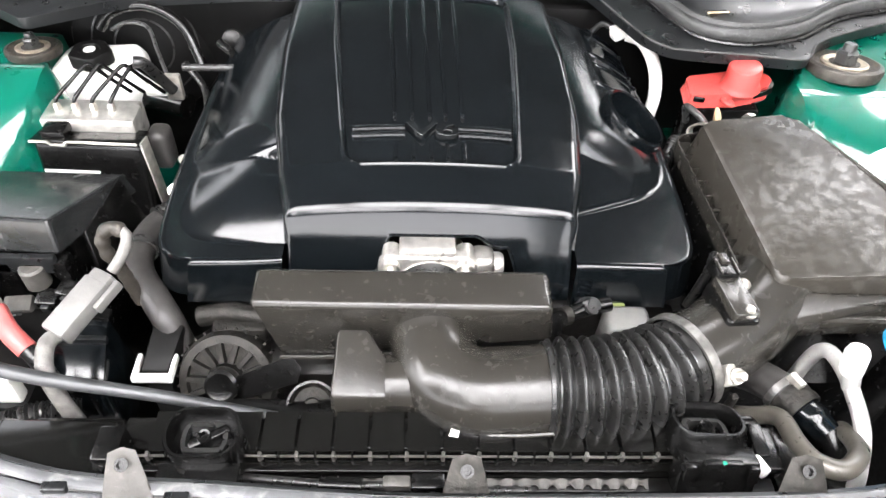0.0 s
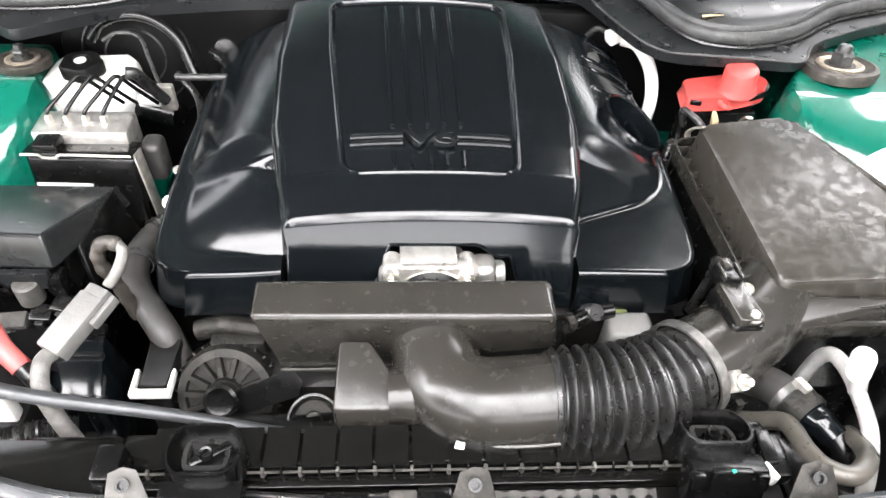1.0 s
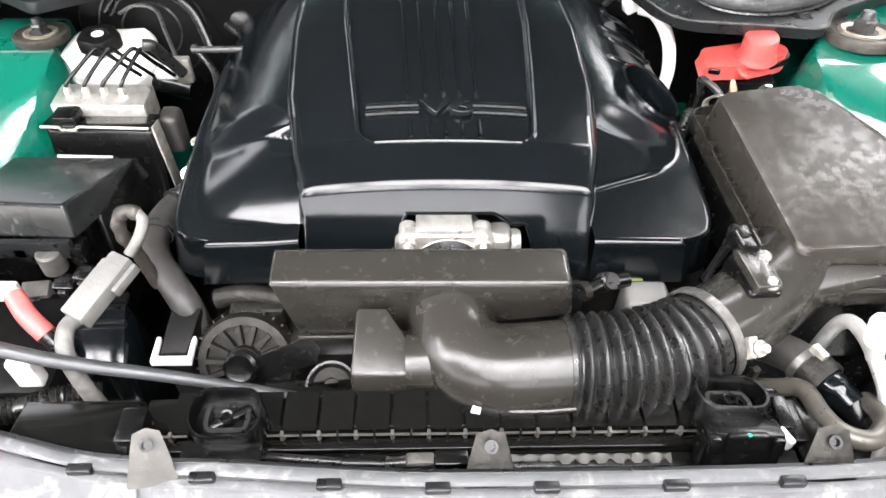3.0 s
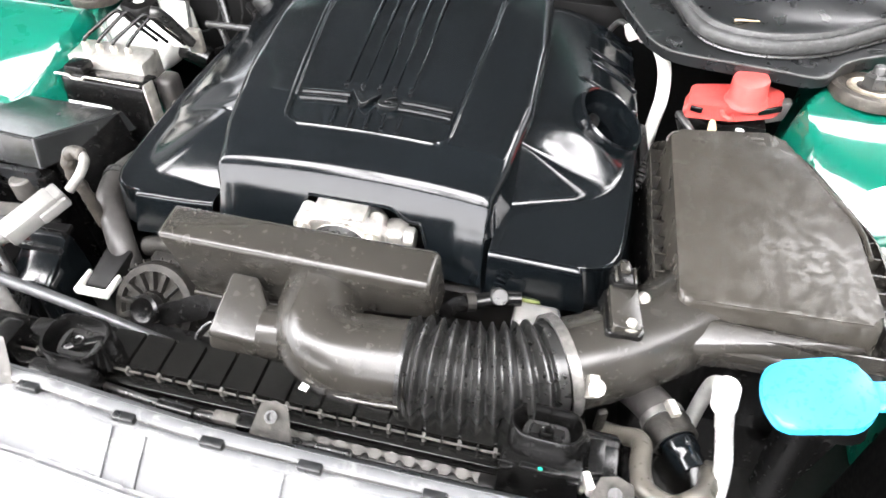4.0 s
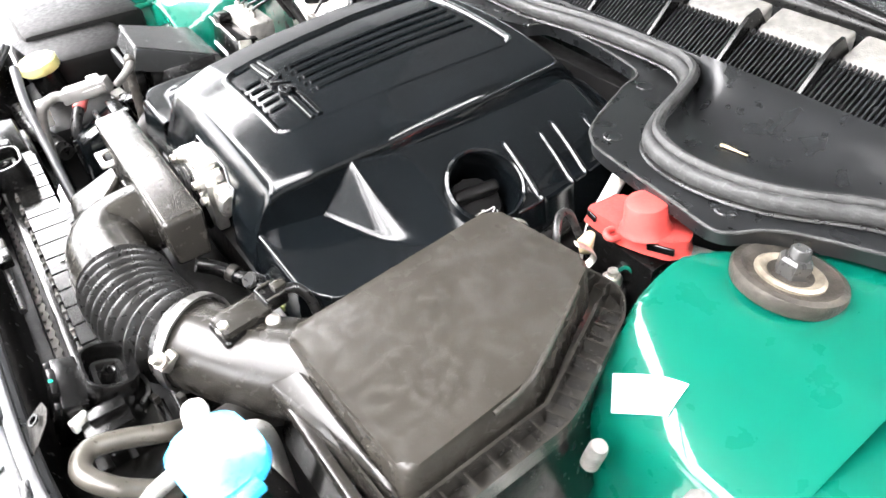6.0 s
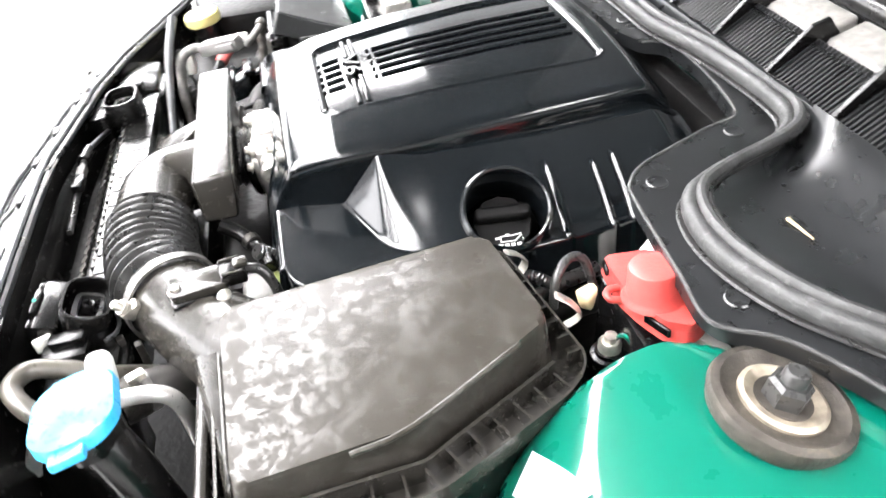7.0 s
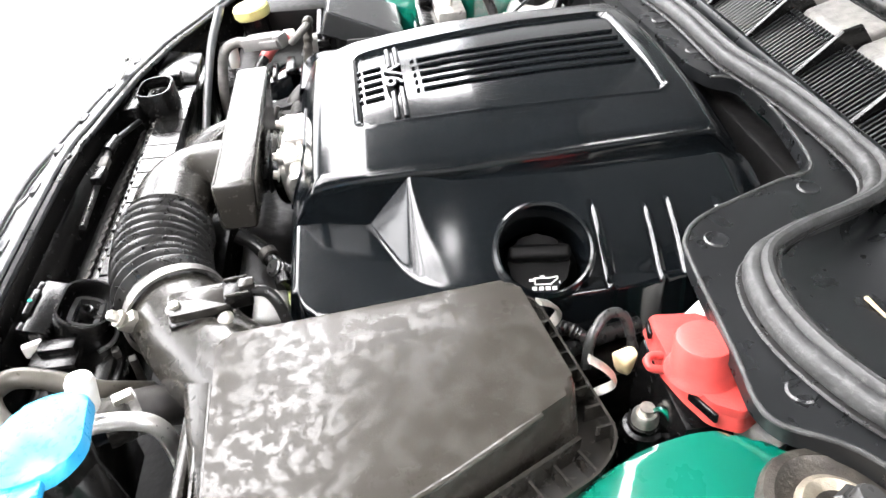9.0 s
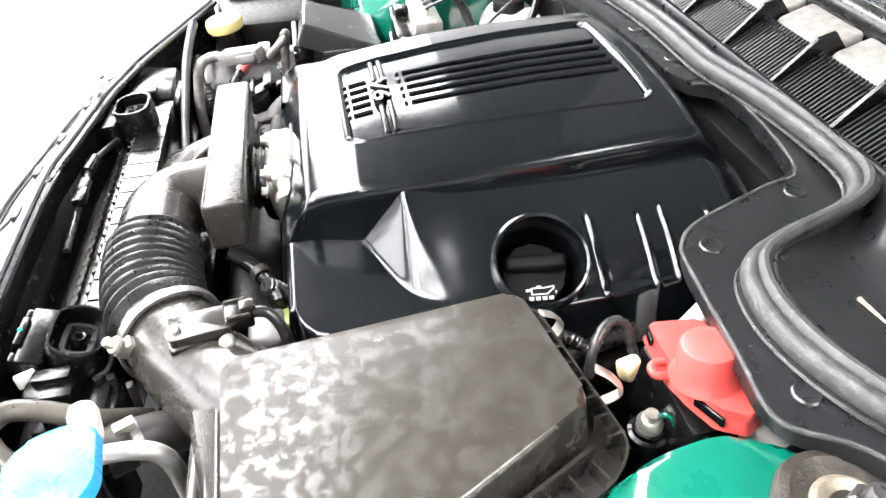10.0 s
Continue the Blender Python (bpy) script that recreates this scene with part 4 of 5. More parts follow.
def ring(outer, inner, z0, z1):
    bm = bmesh.new()
    n = len(outer)
    loops = [[bm.verts.new((x, y, z)) for x, y in pts] for pts, z in ((outer, z0), (outer, z1 - .002), ([(x * .97, y * .97) for x, y in outer], z1), (inner, z1), (inner, z0))]
    for a, b in zip(loops, loops[1:]):
        for k in range(n):
            bm.faces.new((a[k], a[(k + 1) % n], b[(k + 1) % n], b[k]))
    return bm


mount_cup = part("cup", ring(oval(.0385, .028), oval(.0345, .0245), -.035, .004), M_DARK, MOUNT)
part("cup_floor", prism(oval(.035, .025), -.035, -.022), M_DARK, mount_cup)
part("rubber", ring(oval(.024, .017), oval(.0185, .0115), -.03, -.010), M_RUBBER, mount_cup)
part("pin", lathe([(.0075, -.03), (.0075, -.007), (.0065, -.005), (.0045, -.006), (.0042, -.02), (0, -.02)], None, 20), M_DARK, mount_cup)
mount_block = part("block", box(-.040, .040, -.052, -.026, -.06, -.010, .003), M_DARK, MOUNT)
part("tongue", box(-.020, .020, -.058, -.050, -.028, -.006, .002), M_DARK, mount_block)
part("latch", box(-.038, -.026, -.058, -.050, -.032, -.012, .002), M_DARK, mount_block)
part("latch", box(.026, .038, -.058, -.050, -.032, -.012, .002), M_DARK, mount_block)
part("paint_dot", lathe([(.0025, 0), (.002, .0008), (0, .001)], pose(0, -.056, -.0062), 12), mat("green_dot", (0.0, .35, .2), .4, bump=0), mount_block)
MOUNT.matrix_world = pose(-.232, .380, .829, 4, 0, 0)
copy_thing(MOUNT, pose(.291, .398, .826, -20, 0, -2))
part("bridge", box(-.018, .026, -.006, .004, -.022, -.008, .003, 2, pose(0, 0, 0, 0, 0, 28)), M_DARK, MOUNT)
part("bridge", box(-.016, .028, -.006, .003, -.024, -.012, .003, 2, pose(.004, -.012, 0, 0, 0, 28)), M_DARK, MOUNT)
bracket = empty("mount_bracket", "black plastic bracket with ribs bolted beside the radiator mount", "bracket")
part("face", hull([(.262, .362, .822), (.325, .362, .822), (.258, .330, .80), (.325, .332, .80), (.262, .345, .74), (.325, .345, .74), (.262, .372, .75), (.325, .372, .75)], .003), M_DARK, bracket)
for x in (.272, .296, .318):
    part("rib", hull([(x, .333, .815), (x + .003, .333, .815), (x, .322, .775), (x + .003, .322, .775), (x, .345, .76), (x + .003, .345, .76)], 0), M_DARK, bracket)
part("arm", box(.325, .365, .35, .40, .79, .812, .004), M_DARK, bracket)
part("slide", box(.334, .350, .36, .398, .812, .822, .002, 2), M_DARK, bracket)
part("clip", box(-.004, .004, -.012, .008, .0, .016, .002, 2, pose(.336, .354, .806, 0, 0, 24)), M_WHITE, bracket, "pale plastic clip")
part("pin", tube([(.330, .344, .809), (.343, .362, .808), (.354, .377, .806)], .0032, 10, 3), M_STEEL, bracket, "pale steel pin")
part("ear", hull([(.274, .352, .824), (.288, .350, .824), (.272, .361, .826), (.286, .359, .826), (.274, .352, .815), (.288, .350, .815), (.272, .361, .815), (.286, .359, .815)], .003), M_ALT, bracket, "dusty grey lug")
for k in range(4):
    part("tooth", box(-.006, .006, -.0015, .0015, 0, .003, .0008, 1, pose(.296 + .008 * k, .350 - .0015 * k, .822 - .004 * k, 0, 0, 30)), M_TABS, bracket)
part("lower_rim", tube([(.290, .418, .800), (.305, .424, .796), (.322, .421, .794), (.334, .411, .796)], .0026, 8, 6), M_ROD, bracket)
for p in ((.327, .424, .782), (.347, .448, .786)):
    part("upright_lug", box(-.005, .005, -.004, .004, -.03, .008, .0015, 2, pose(*p, 0, 0, 20)), M_ALT, bracket)
part("cross_rail", box(.325, .395, .424, .432, .765, .780, .002), M_DARK, bracket)

slam = empty("front_crossmember", "dusty pale steel crossmember along the front of the bay", "crossmember")
FE = [(-.80, .463), (-.655, .415), (-.55, .385), (-.45, .357), (-.37, .336), (-.30, .325), (-.22, .318), (-.10, .306), (0, .299), (.25, .299), (.40, .304), (.50, .32), (.60, .36)]


def dip(x):
    """How far the crossmember sinks towards the corner of the bay."""
    return along([(-.80, -.046), (-.655, -.040), (-.45, -.026), (-.37, -.025), (-.30, -.019), (-.22, -.013), (0, 0), (.6, 0)], x)


part("lip", tube([(x, y, .846 + dip(x)) for x, y in FE], .0065, 8, 6, flat=.7), M_SLAM, slam)
part("lip_step", tube([(x, y - .012, .840 + dip(x)) for x, y in FE], .0055, 8, 6, flat=.7), M_SLAM, slam)
part("inner_edge", tube([(x, y + .008, .838 + dip(x)) for x, y in FE], .006, 8, 6), M_COWL, slam)


def strip(line, d0, z0, d1, z1, n=6, sink=lambda x: 0):
    bm = bmesh.new()
    pts = glide([(x, y, 0) for x, y in line], n)
    rows = [[bm.verts.new((p.x, p.y - d, z + sink(p.x))) for p in pts] for d, z in ((d0, z0), (d1, z1), (d1, z1 - .02), (d0, z0 - .02))]
    for a, b in zip(rows, rows[1:] + rows[:1]):
        for k in range(len(pts) - 1):
            bm.faces.new((a[k], a[k + 1], b[k + 1], b[k]))
    return bm


part("face", strip(FE, .012, .836, .062, .800, 6, dip), M_SLAM, slam)
# Dark sheets added under the lip; their colour carries the gap's shade.
part("inner_wall", strip(FE, -.004, .842, -.012, .56, 6, dip), M_DARK, slam, "dark sheet standing for the shade under the lip")
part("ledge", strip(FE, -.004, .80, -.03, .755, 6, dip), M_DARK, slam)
for x in (-.31, -.14, -.10, .05, .18, .22, .36):
    y, z = along(FE, x), dip(x)
    part("rib", hull([(x - .006, y - .016, .838 + z), (x + .006, y - .016, .838 + z), (x - .006, y - .058, .808 + z), (x + .006, y - .058, .808 + z), (x - .006, y - .03, .82 + z), (x + .006, y - .06, .80 + z), (x - .006, y - .06, .80 + z)], .001), M_SLAM, slam)
for x in (-.36, -.24, -.12, -.02, .08, .20, .31, .42):
    y, z = along(FE, x), dip(x)
    part("notch", box(x - .012, x + .012, y - .014, y - .004, .842 + z, .852 + z, .002), M_COWL, slam)


def tab(x, y, z, w, turn, skin):
    e = empty("mounting_tab", "small dusty steel tab with a hole, on the crossmember", "tab", "crossmember tabs")
    part("plate", hull([(-w, -.016, -.03), (w, -.016, -.03), (-w * .55, .014, .006), (w * .55, .014, .006), (-w, -.022, -.034), (w, -.022, -.034), (-w * .55, .010, .0), (w * .55, .010, .0), (0, .018, .008)], .003), skin, e)
    part("hole_rim", lathe([(.0065, 0), (.0065, .0015), (.004, .0015), (.004, -.002), (0, -.002)], pose(0, .003, .0005, 32, 0, 0), 18), M_DARK, e)
    e.matrix_world = pose(x, y, z, 0, 0, turn)


tab(-.289, .328, .858, .024, 8, M_TABS)
tab(.030, .320, .862, .026, 0, M_ALT)
tab(.356, .320, .862, .028, -4, M_ALT)
bumper = empty("front_bumper", "pale front bumper top below the crossmember", "bumper")
part("panel", strip(FE, .058, .806, .42, .66, 8, dip), M_SLAM, bumper)
part("edge_bead", tube([(x, y - .066, .806 + dip(x)) for x, y in FE], .004, 8, 6), M_SLAM, bumper)

# ---- pipes at the radiator's outlet side ----
pipe = thing("coolant_pipe", tube([(0.352, 0.455, 0.745), (0.369, 0.439, 0.768), (0.388, 0.420, 0.796), (0.385, 0.378, 0.816), (0.390, 0.351, 0.827), (0.414, 0.341, 0.829), (0.442, 0.361, 0.822), (0.454, 0.388, 0.806), (0.457, 0.408, 0.790)], .0105, 16, 8), M_COOL, "bent satin grey coolant pipe by the radiator", "pipe")
bh = empty("coolant_hose", "fat black rubber coolant hose with a clamp collar", "hose")
part("hose", tube([(.423, .440, .785), (.410, .465, .783), (.395, .494, .767), (.378, .53, .735), (.36, .57, .69)], .0215, 20, 8), M_DUSTY, bh)
part("collar", lathe([(.0215, -.012), (.0245, -.012), (.0255, -.004), (.0240, .0), (.0255, .006), (.0245, .013), (.0215, .013)], facing((.421, .444, .785), (-.45, .88, -.05)), 28), M_ALT, bh)
hose_band = part("band", lathe([(.0225, -.004), (.0245, -.004), (.0245, .005), (.0225, .005)], facing((.412, .461, .7835), (-.45, .88, -.05)), 28), M_CLAMP, bh)
part("band_screw", box(-.005, .005, -.009, .010, -.004, .008, .0015, 2, pose(.416, .457, .808, 0, 8, 25)), M_STEEL, hose_band)
part("connector", tube([(.423, .441, .785), (.432, .424, .788), (.443, .404, .787)], .0185, 20, 6, radius_at=lambda s, l: .0185 if s < l * .55 else .0160), M_COVER, bh)
part("spout", tube([(.444, .408, .788), (.449, .388, .778), (.450, .372, .755)], .0125, 16, 6), M_DARK, bh)
ac = empty("service_pipe", "pale aluminium air conditioning pipe with white service cap", "pipe")
ac.location = (.010, .012, -.004)
part("pipe", tube([(.447, .493, .664), (.447, .493, .75), (.448, .492, .79), (.449, .488, .814), (.451, .476, .830), (.452, .450, .836), (.453, .418, .832), (.453, .380, .819), (.447, .345, .79), (.445, .325, .75)], .0088, 14, 8), M_PIPE, ac)
valve = part("valve", tube([(.453, .426, .832), (.448, .432, .854)], .0095, 14, 4), M_PIPE, ac)
part("cap", lathe([(.011, 0), (.0128, .004), (.0128, .030), (.0105, .036), (0, .037)], facing((.447, .434, .852), (-.15, .12, 1)), 20), M_WHITE, valve)

# ---- brake gear ----
abs_unit = empty("brake_control_unit", "black control unit with pale valve block and bent steel lines", "brake unit")
control_box = part("control_box", box(-.080, .078, -.012, .028, -.125, .0, .007, 3, pose(-.500, .862, .815, -10, 0, -2)), M_DARK, abs_unit)
part("edge_plate", box(.0, .003, -.014, .012, -.13, .004, .001, 2, pose(-.424, .862, .815, -10, -8, -2)), M_STEEL, abs_unit)
unit_top = part("top_plate", box(-.082, .076, -.014, .03, .0, .006, .002, 2, pose(-.500, .862, .815, -10, 0, -2)), M_DARK, abs_unit)
UM = pose(-.500, .862, .815, -10, 0, -2)
part("top_edge", tube([UM @ Vector(p) for p in ((-.082, -.016, .004), (-.056, -.016, .004), (-.052, -.016, .0), (-.030, -.016, .0), (-.026, -.016, .005), (.030, -.016, .005), (.074, -.016, .005))], .0022, 8, 2), M_STEEL, unit_top, "pale edge strip")
part("valve_block", box(-.075, .062, -.025, .03, -.03, .018, .004, 2, pose(-.500, .905, .820)), M_ALU, abs_unit)
part("side_cap", box(-.432, -.400, .885, .925, .74, .808, .010, 3), M_DUSTY, abs_unit)
part("label", box(-.074, .008, -.0135, -.0118, -.052, -.044, 0, 1, pose(-.500, .862, .815, -10, 0, -2)), M_LABEL, control_box, "white label strip")
part("connector", box(-.035, .0, -.016, .02, .0, .016, .004, 2, pose(-.53, .868, .82)), M_DARK, unit_top)
for k in range(4):
    x = -.555 + .0265 * k
    dx = (.036, .029, .036, .024)[k]
    part("brake_line", tube([(x, .908, .832), (x, .909, .848), (x + .003, .913, .856), (x + dx * .5, .935, .868), (x + dx * .92, .957, .879), (x + dx * 1.1, .963, .880), (x + dx * 1.25, .966, .874), (x + dx + .022, .975, .85), (x + dx + .042, .99, .815)], .0031, 10, 6), M_DARK, abs_unit)
    part("line_nut", lathe([(.0062, 0), (.0062, .009), (.004, .012), (0, .012)], pose(x, .908, .838), 6), M_STEEL, abs_unit)
part("loom_sleeve", tube([(-.442, .95, .895), (-.430, .955, .89), (-.425, .975, .86), (-.41, .99, .82)], .009, 12, 8), M_RUBBER, abs_unit)

resv = empty("brake_reservoir", "white translucent brake fluid reservoir with black screw cap", "reservoir")
resv.location = (.022, -.018, -.010)
part("tank", hull([(-.690, 1.075, .775), (-.53, 1.065, .778), (-.66, 1.17, .812), (-.53, 1.18, .815), (-.66, 1.10, .805), (-.515, 1.09, .795), (-.67, 1.07, .72), (-.54, 1.06, .72), (-.66, 1.18, .72), (-.52, 1.18, .72), (-.50, 1.12, .78)], .016, 4), M_WHITE, resv)
part("neck", lathe([(.030, 0), (.030, .016)], pose(-.600, 1.122, .798), 24), M_WHITE, resv)
resv_cap = part("cap", lathe([(.034, .0), (.034, .018), (.031, .022), (.018, .023), (.016, .021), (0, .021)], pose(-.600, 1.122, .808), 48, wave=lambda a: 1 + .045 * math.copysign(min(1, abs(math.cos(5 * a)) * 2), math.cos(5 * a))), M_MATTE, resv)
part("cap_mark", lathe([(.010, 0), (.010, .001), (0, .001)], pose(-.600, 1.122, .830), 20), M_WHITE, resv_cap, "white disc mark")
master = empty("master_cylinder", "aluminium brake master cylinder with pale bracket", "brake cylinder")
part("cylinder", tube([(-.52, 1.10, .74), (-.42, 1.06, .74)], .022, 18, 3), M_DARK, master)
part("rod", tube([(-.405, 1.041, .830), (-.32, 1.044, .830)], .0055, 12, 2), M_ROD, master)
part("bracket", box(-.428, -.402, 1.004, 1.018, .79, .835, .003, 2), M_STEEL, master)
part("pad", box(-.46, -.425, 1.00, 1.02, .80, .815, .003, 2), M_WHITE, master)
booster = empty("brake_booster", "large black round brake servo on the bulkhead", "brake servo")
part("shell", lathe([(.0, .0), (.05, .0), (.09, -.012), (.125, -.03), (.133, -.034), (.133, -.040), (.128, -.046), (.125, -.10), (0, -.10)], facing((-.52, 1.19, .775), (.1, -1, .25)), 48), M_MATTE, booster)
# Paler metal rings added to give the servo's edges their highlight lines.
for r, h in ((.1335, -.037), (.094, -.0125), (.052, .001)):
    part("rim", lathe([(r - .002, h - .002), (r + .0015, h), (r - .002, h + .002), (r - .002, h - .002)], facing((-.52, 1.19, .775), (.1, -1, .25)), 48), M_ROD, booster)
part("pipe", tube([(-.535, 1.115, .852), (-.505, 1.112, .868), (-.468, 1.10, .868), (-.446, 1.06, .850), (-.425, 1.02, .828)], .0032, 8, 8), M_ROD, booster, "thin steel pipe")
part("hose", tube([(-.56, 1.13, .845), (-.53, 1.135, .876), (-.47, 1.135, .885), (-.415, 1.115, .862), (-.385, 1.08, .81)], .0085, 12, 8), M_DARK, booster, "black rubber vacuum hose")

# ---- left front: loom, connector, hoses ----
loom = empty("wiring_loom", "pale taped wiring loom with a grey connector", "wiring")
part("loop", tube([(-.387, .598, .825), (-.374, .612, .842), (-.369, .625, .856), (-.376, .632, .862)], .0068, 14, 8), M_WIRE, loom)
part("tape", tube([(-.374, .631, .861), (-.388, .634, .864), (-.402, .632, .850), (-.402, .628, .825), (-.392, .625, .80), (-.38, .62, .74)], .0085, 14, 8, radius_at=lambda s, l: .0085 + .0009 * math.sin(s * 330)), M_TAPE, loom, "brown-black tape wrap")
CM = Matrix.Translation((-.411, .541, .821)) @ Vector((-.052, -.093, -.026)).to_track_quat('X', 'Z').to_matrix().to_4x4()
conn = part("connector", box(-.040, .036, -.0165, .0165, -.012, .012, .003, 2, CM), M_GREY, loom, "grey plastic connector")
part("socket", box(-.052, -.008, -.0145, .0145, -.015, .0105, .003, 2, CM), M_GREY, conn)
part("clip", box(-.05, -.01, .017, .024, -.008, .006, .002, 2, CM), M_GREY, conn)
part("tag", box(-.500, -.470, .462, .480, .745, .792, .004), M_WHITE, loom, "white plastic sleeve")
part("tail", tube([(-.425, .515, .812), (-.432, .495, .815), (-.427, .468, .803), (-.418, .455, .76), (-.410, .450, .71), (-.41, .45, .62)], .0095, 14, 8), M_WIRE, loom)
cable = empty("battery_cable", "red and white battery cable with a black sleeve", "cable")
part("red_sleeve", tube([(-.535, .575, .775), (-.512, .548, .770), (-.488, .53, .755)], .0125, 14, 6), M_PINK, cable)
part("terminal", box(-.558, -.533, .568, .592, .77, .786, .004, 2), M_WHITE, cable, "white terminal sleeve")
part("black_sleeve", tube([(-.490, .531, .757), (-.465, .512, .735), (-.45, .5, .69)], .010, 14, 6), M_RUBBER, cable)
conduit = thing("corrugated_conduit", tube([(-.62, .435, .73), (-.52, .445, .722), (-.46, .462, .722), (-.42, .475, .71)], .0155, 16, 26, radius_at=lambda s, l: .0145 + .0022 * math.cos(2 * math.pi * s / .0052)), M_RUBBER, "black corrugated cable conduit low beside the radiator", "conduit")
hose2 = empty("radiator_hose", "dull black rubber hose running down beside the engine", "hose")
part("hose", tube([(-.33, .82, .745), (-.375, .77, .755), (-.398, .71, .757), (-.390, .66, .755), (-.362, .622, .742), (-.338, .592, .722), (-.325, .575, .66)], .0195, 18, 10), M_DUSTY, hose2)
part("rib_sleeve", tube([(-.345, .80, .75), (-.385, .752, .757)], .023, 18, 24, radius_at=lambda s, l: .0225 + .0022 * math.cos(2 * math.pi * s / .009)), M_RUBBER, hose2)
part("band", lathe([(.021, -.006), (.0235, -.006), (.0235, .006), (.021, .006)], facing((-.398, .70, .757), (.1, -1, 0)), 24), M_ROD, hose2)
ub = empty("hose_guide", "white U-shaped plastic guide around a black duct", "guide")
part("arm", box(-.3725, -.3665, .522, .553, .708, .719, .002), M_WHITE, ub)
part("arm", box(-.3275, -.3215, .522, .553, .708, .719, .002), M_WHITE, ub)
part("bar", box(-.3725, -.3215, .514, .5235, .708, .719, .002), M_WHITE, ub)
part("duct", hull([(-.364, .527, .716), (-.330, .527, .716), (-.358, .588, .735), (-.318, .588, .735), (-.364, .527, .5), (-.330, .527, .5), (-.358, .588, .5), (-.318, .588, .5)], .004), M_MATTE, ub, "black plastic duct")
box_l = empty("relay_box", "black plastic relay housing beside the loom", "relay box")
part("body", hull([(-.468, .50, .72), (-.395, .50, .73), (-.478, .585, .755), (-.408, .585, .755), (-.468, .49, .60), (-.395, .49, .60), (-.478, .6, .6), (-.398, .6, .6)], .008), M_COVER, box_l)
part("lip", box(-.474, -.404, .575, .592, .752, .762, .003), M_DARK, box_l)
part("cover_edge", box(-.470, -.402, .548, .556, .742, .753, .002), M_COWL, box_l)
for x in (-.455, -.435, -.415):
    part("rib", box(x - .002, x + .002, .492, .500, .66, .722, .001), M_DARK, box_l)
rod = thing("bonnet_stay", tube([(-.52, .458, .850), (-.45, .450, .830), (-.395, .447, .815), (-.341, .447, .80), (-.285, .447, .783), (-.228, .447, .762), (-.168, .447, .741), (-.112, .445, .728)], .0085, 14, 8, radius_at=lambda s, l: .0084 - .0026 * s / l), M_STAY, "satin grey stay rod behind the radiator", "rod")
yel = empty("coolant_filler", "black coolant filler with a yellow screw cap", "coolant filler")
part("cap", lathe([(.032, 0), (.034, .004), (.034, .018), (.03, .022), (0, .022)], None, 32, wave=lambda a: 1 + .03 * math.cos(14 * a)), M_YELLOW, yel)
part("filler", lathe([(.026, -.10), (.026, 0), (0, 0)], None, 24), M_DARK, yel)
yel.matrix_world = pose(-.622, .505, .795, 8, 0, 0) @ Matrix.Scale(1.1, 4)

# ---- alternator and pulleys ----
alt = empty("alternator", "dull grey finned alternator below the cover", "alternator")
AM = facing((-.258, .520, .704), (-.05, -.75, .65))
alt_case = part("case", lathe([(.058, -.09), (.064, -.06), (.064, -.012), (.060, -.002), (.050, .0), (.050, -.01), (.022, -.01), (.022, .006), (0, .006)], AM, 48), M_ALT, alt)
for k in range(14):
    a = 2 * math.pi * k / 14
    part("vane", box(.024, .050, -.0036, .0036, -.009, .001, .0006, 1, AM @ pose(0, 0, 0, 0, 0, math.degrees(a))), M_ALT, alt_case)
for k in range(30):
    a = 2 * math.pi * k / 30
    part("fin", box(.060, .068, -.0016, .0016, -.05, -.012, .0005, 1, AM @ pose(0, 0, 0, 0, 0, math.degrees(a))), M_ALT, alt_case)
part("pulley", lathe([(.014, .004), (.021, .006), (.021, .02), (.017, .023), (.010, .020), (0, .020)], AM, 32), M_DARK, alt)
part("ear", tube([(-.30, .60, .735), (-.26, .60, .745), (-.21, .595, .738)], .014, 14, 4), M_ALT, alt)
part("regulator", box(-.28, -.21, .57, .60, .715, .745, .005), M_ALT, alt)
part("stay", hull([(-.30, .515, .69), (-.285, .505, .675), (-.17, .53, .755), (-.155, .515, .745), (-.29, .50, .66), (-.16, .50, .73)], .005), M_DARK, alt, "black slanting bracket")
idler = empty("idler_pulley", "small pale idler pulley with a black rim", "pulley")
IM = facing((-.146, .488, .700), (.1, -.6, .8)) @ Matrix.Scale(.78, 4)
idler_wheel = part("wheel", lathe([(.036, -.02), (.038, -.002), (.034, .002), (.030, -.002), (.014, -.002), (.012, .004), (0, .004)], IM, 36), M_ALT, idler)
part("rim", lathe([(.037, -.004), (.041, -.002), (.041, .004), (.037, .004)], IM, 36), M_RUBBER, idler_wheel)
belt = thing("drive_belt", strip([(-.30, .49), (-.2, .478), (-.1, .478), (.05, .49)], 0, .66, .022, .655), M_RUBBER, "black drive belt in front of the engine", "belt")
strutbar = thing("pale_wire", tube([(-.205, .575, .79), (-.19, .555, .752), (-.183, .55, .738)], .004, 8, 4), M_WIRE, "thin pale wire beside the resonator", "wire")

# ---- between engine and air box ----
brv = empty("breather_pipe", "black breather fitting between resonator and engine", "breather")
part("elbow", tube([(.150, .540, .795), (.158, .562, .782), (.175, .578, .772), (.205, .592, .772), (.235, .60, .772)], .0105, 14, 8), M_DARK, brv)
part("collar", tube([(.168, .575, .775), (.178, .580, .773)], .0125, 14, 3), M_ALT, brv)
part("ribbed", tube([(.20, .62, .74), (.205, .60, .768), (.21, .585, .785)], .011, 14, 14, radius_at=lambda s, l: .0105 + .0014 * math.cos(2 * math.pi * s / .006)), M_RUBBER, brv)
dip = empty("dipstick_tube", "olive yellow dipstick grip beside a pale bottle", "dipstick")
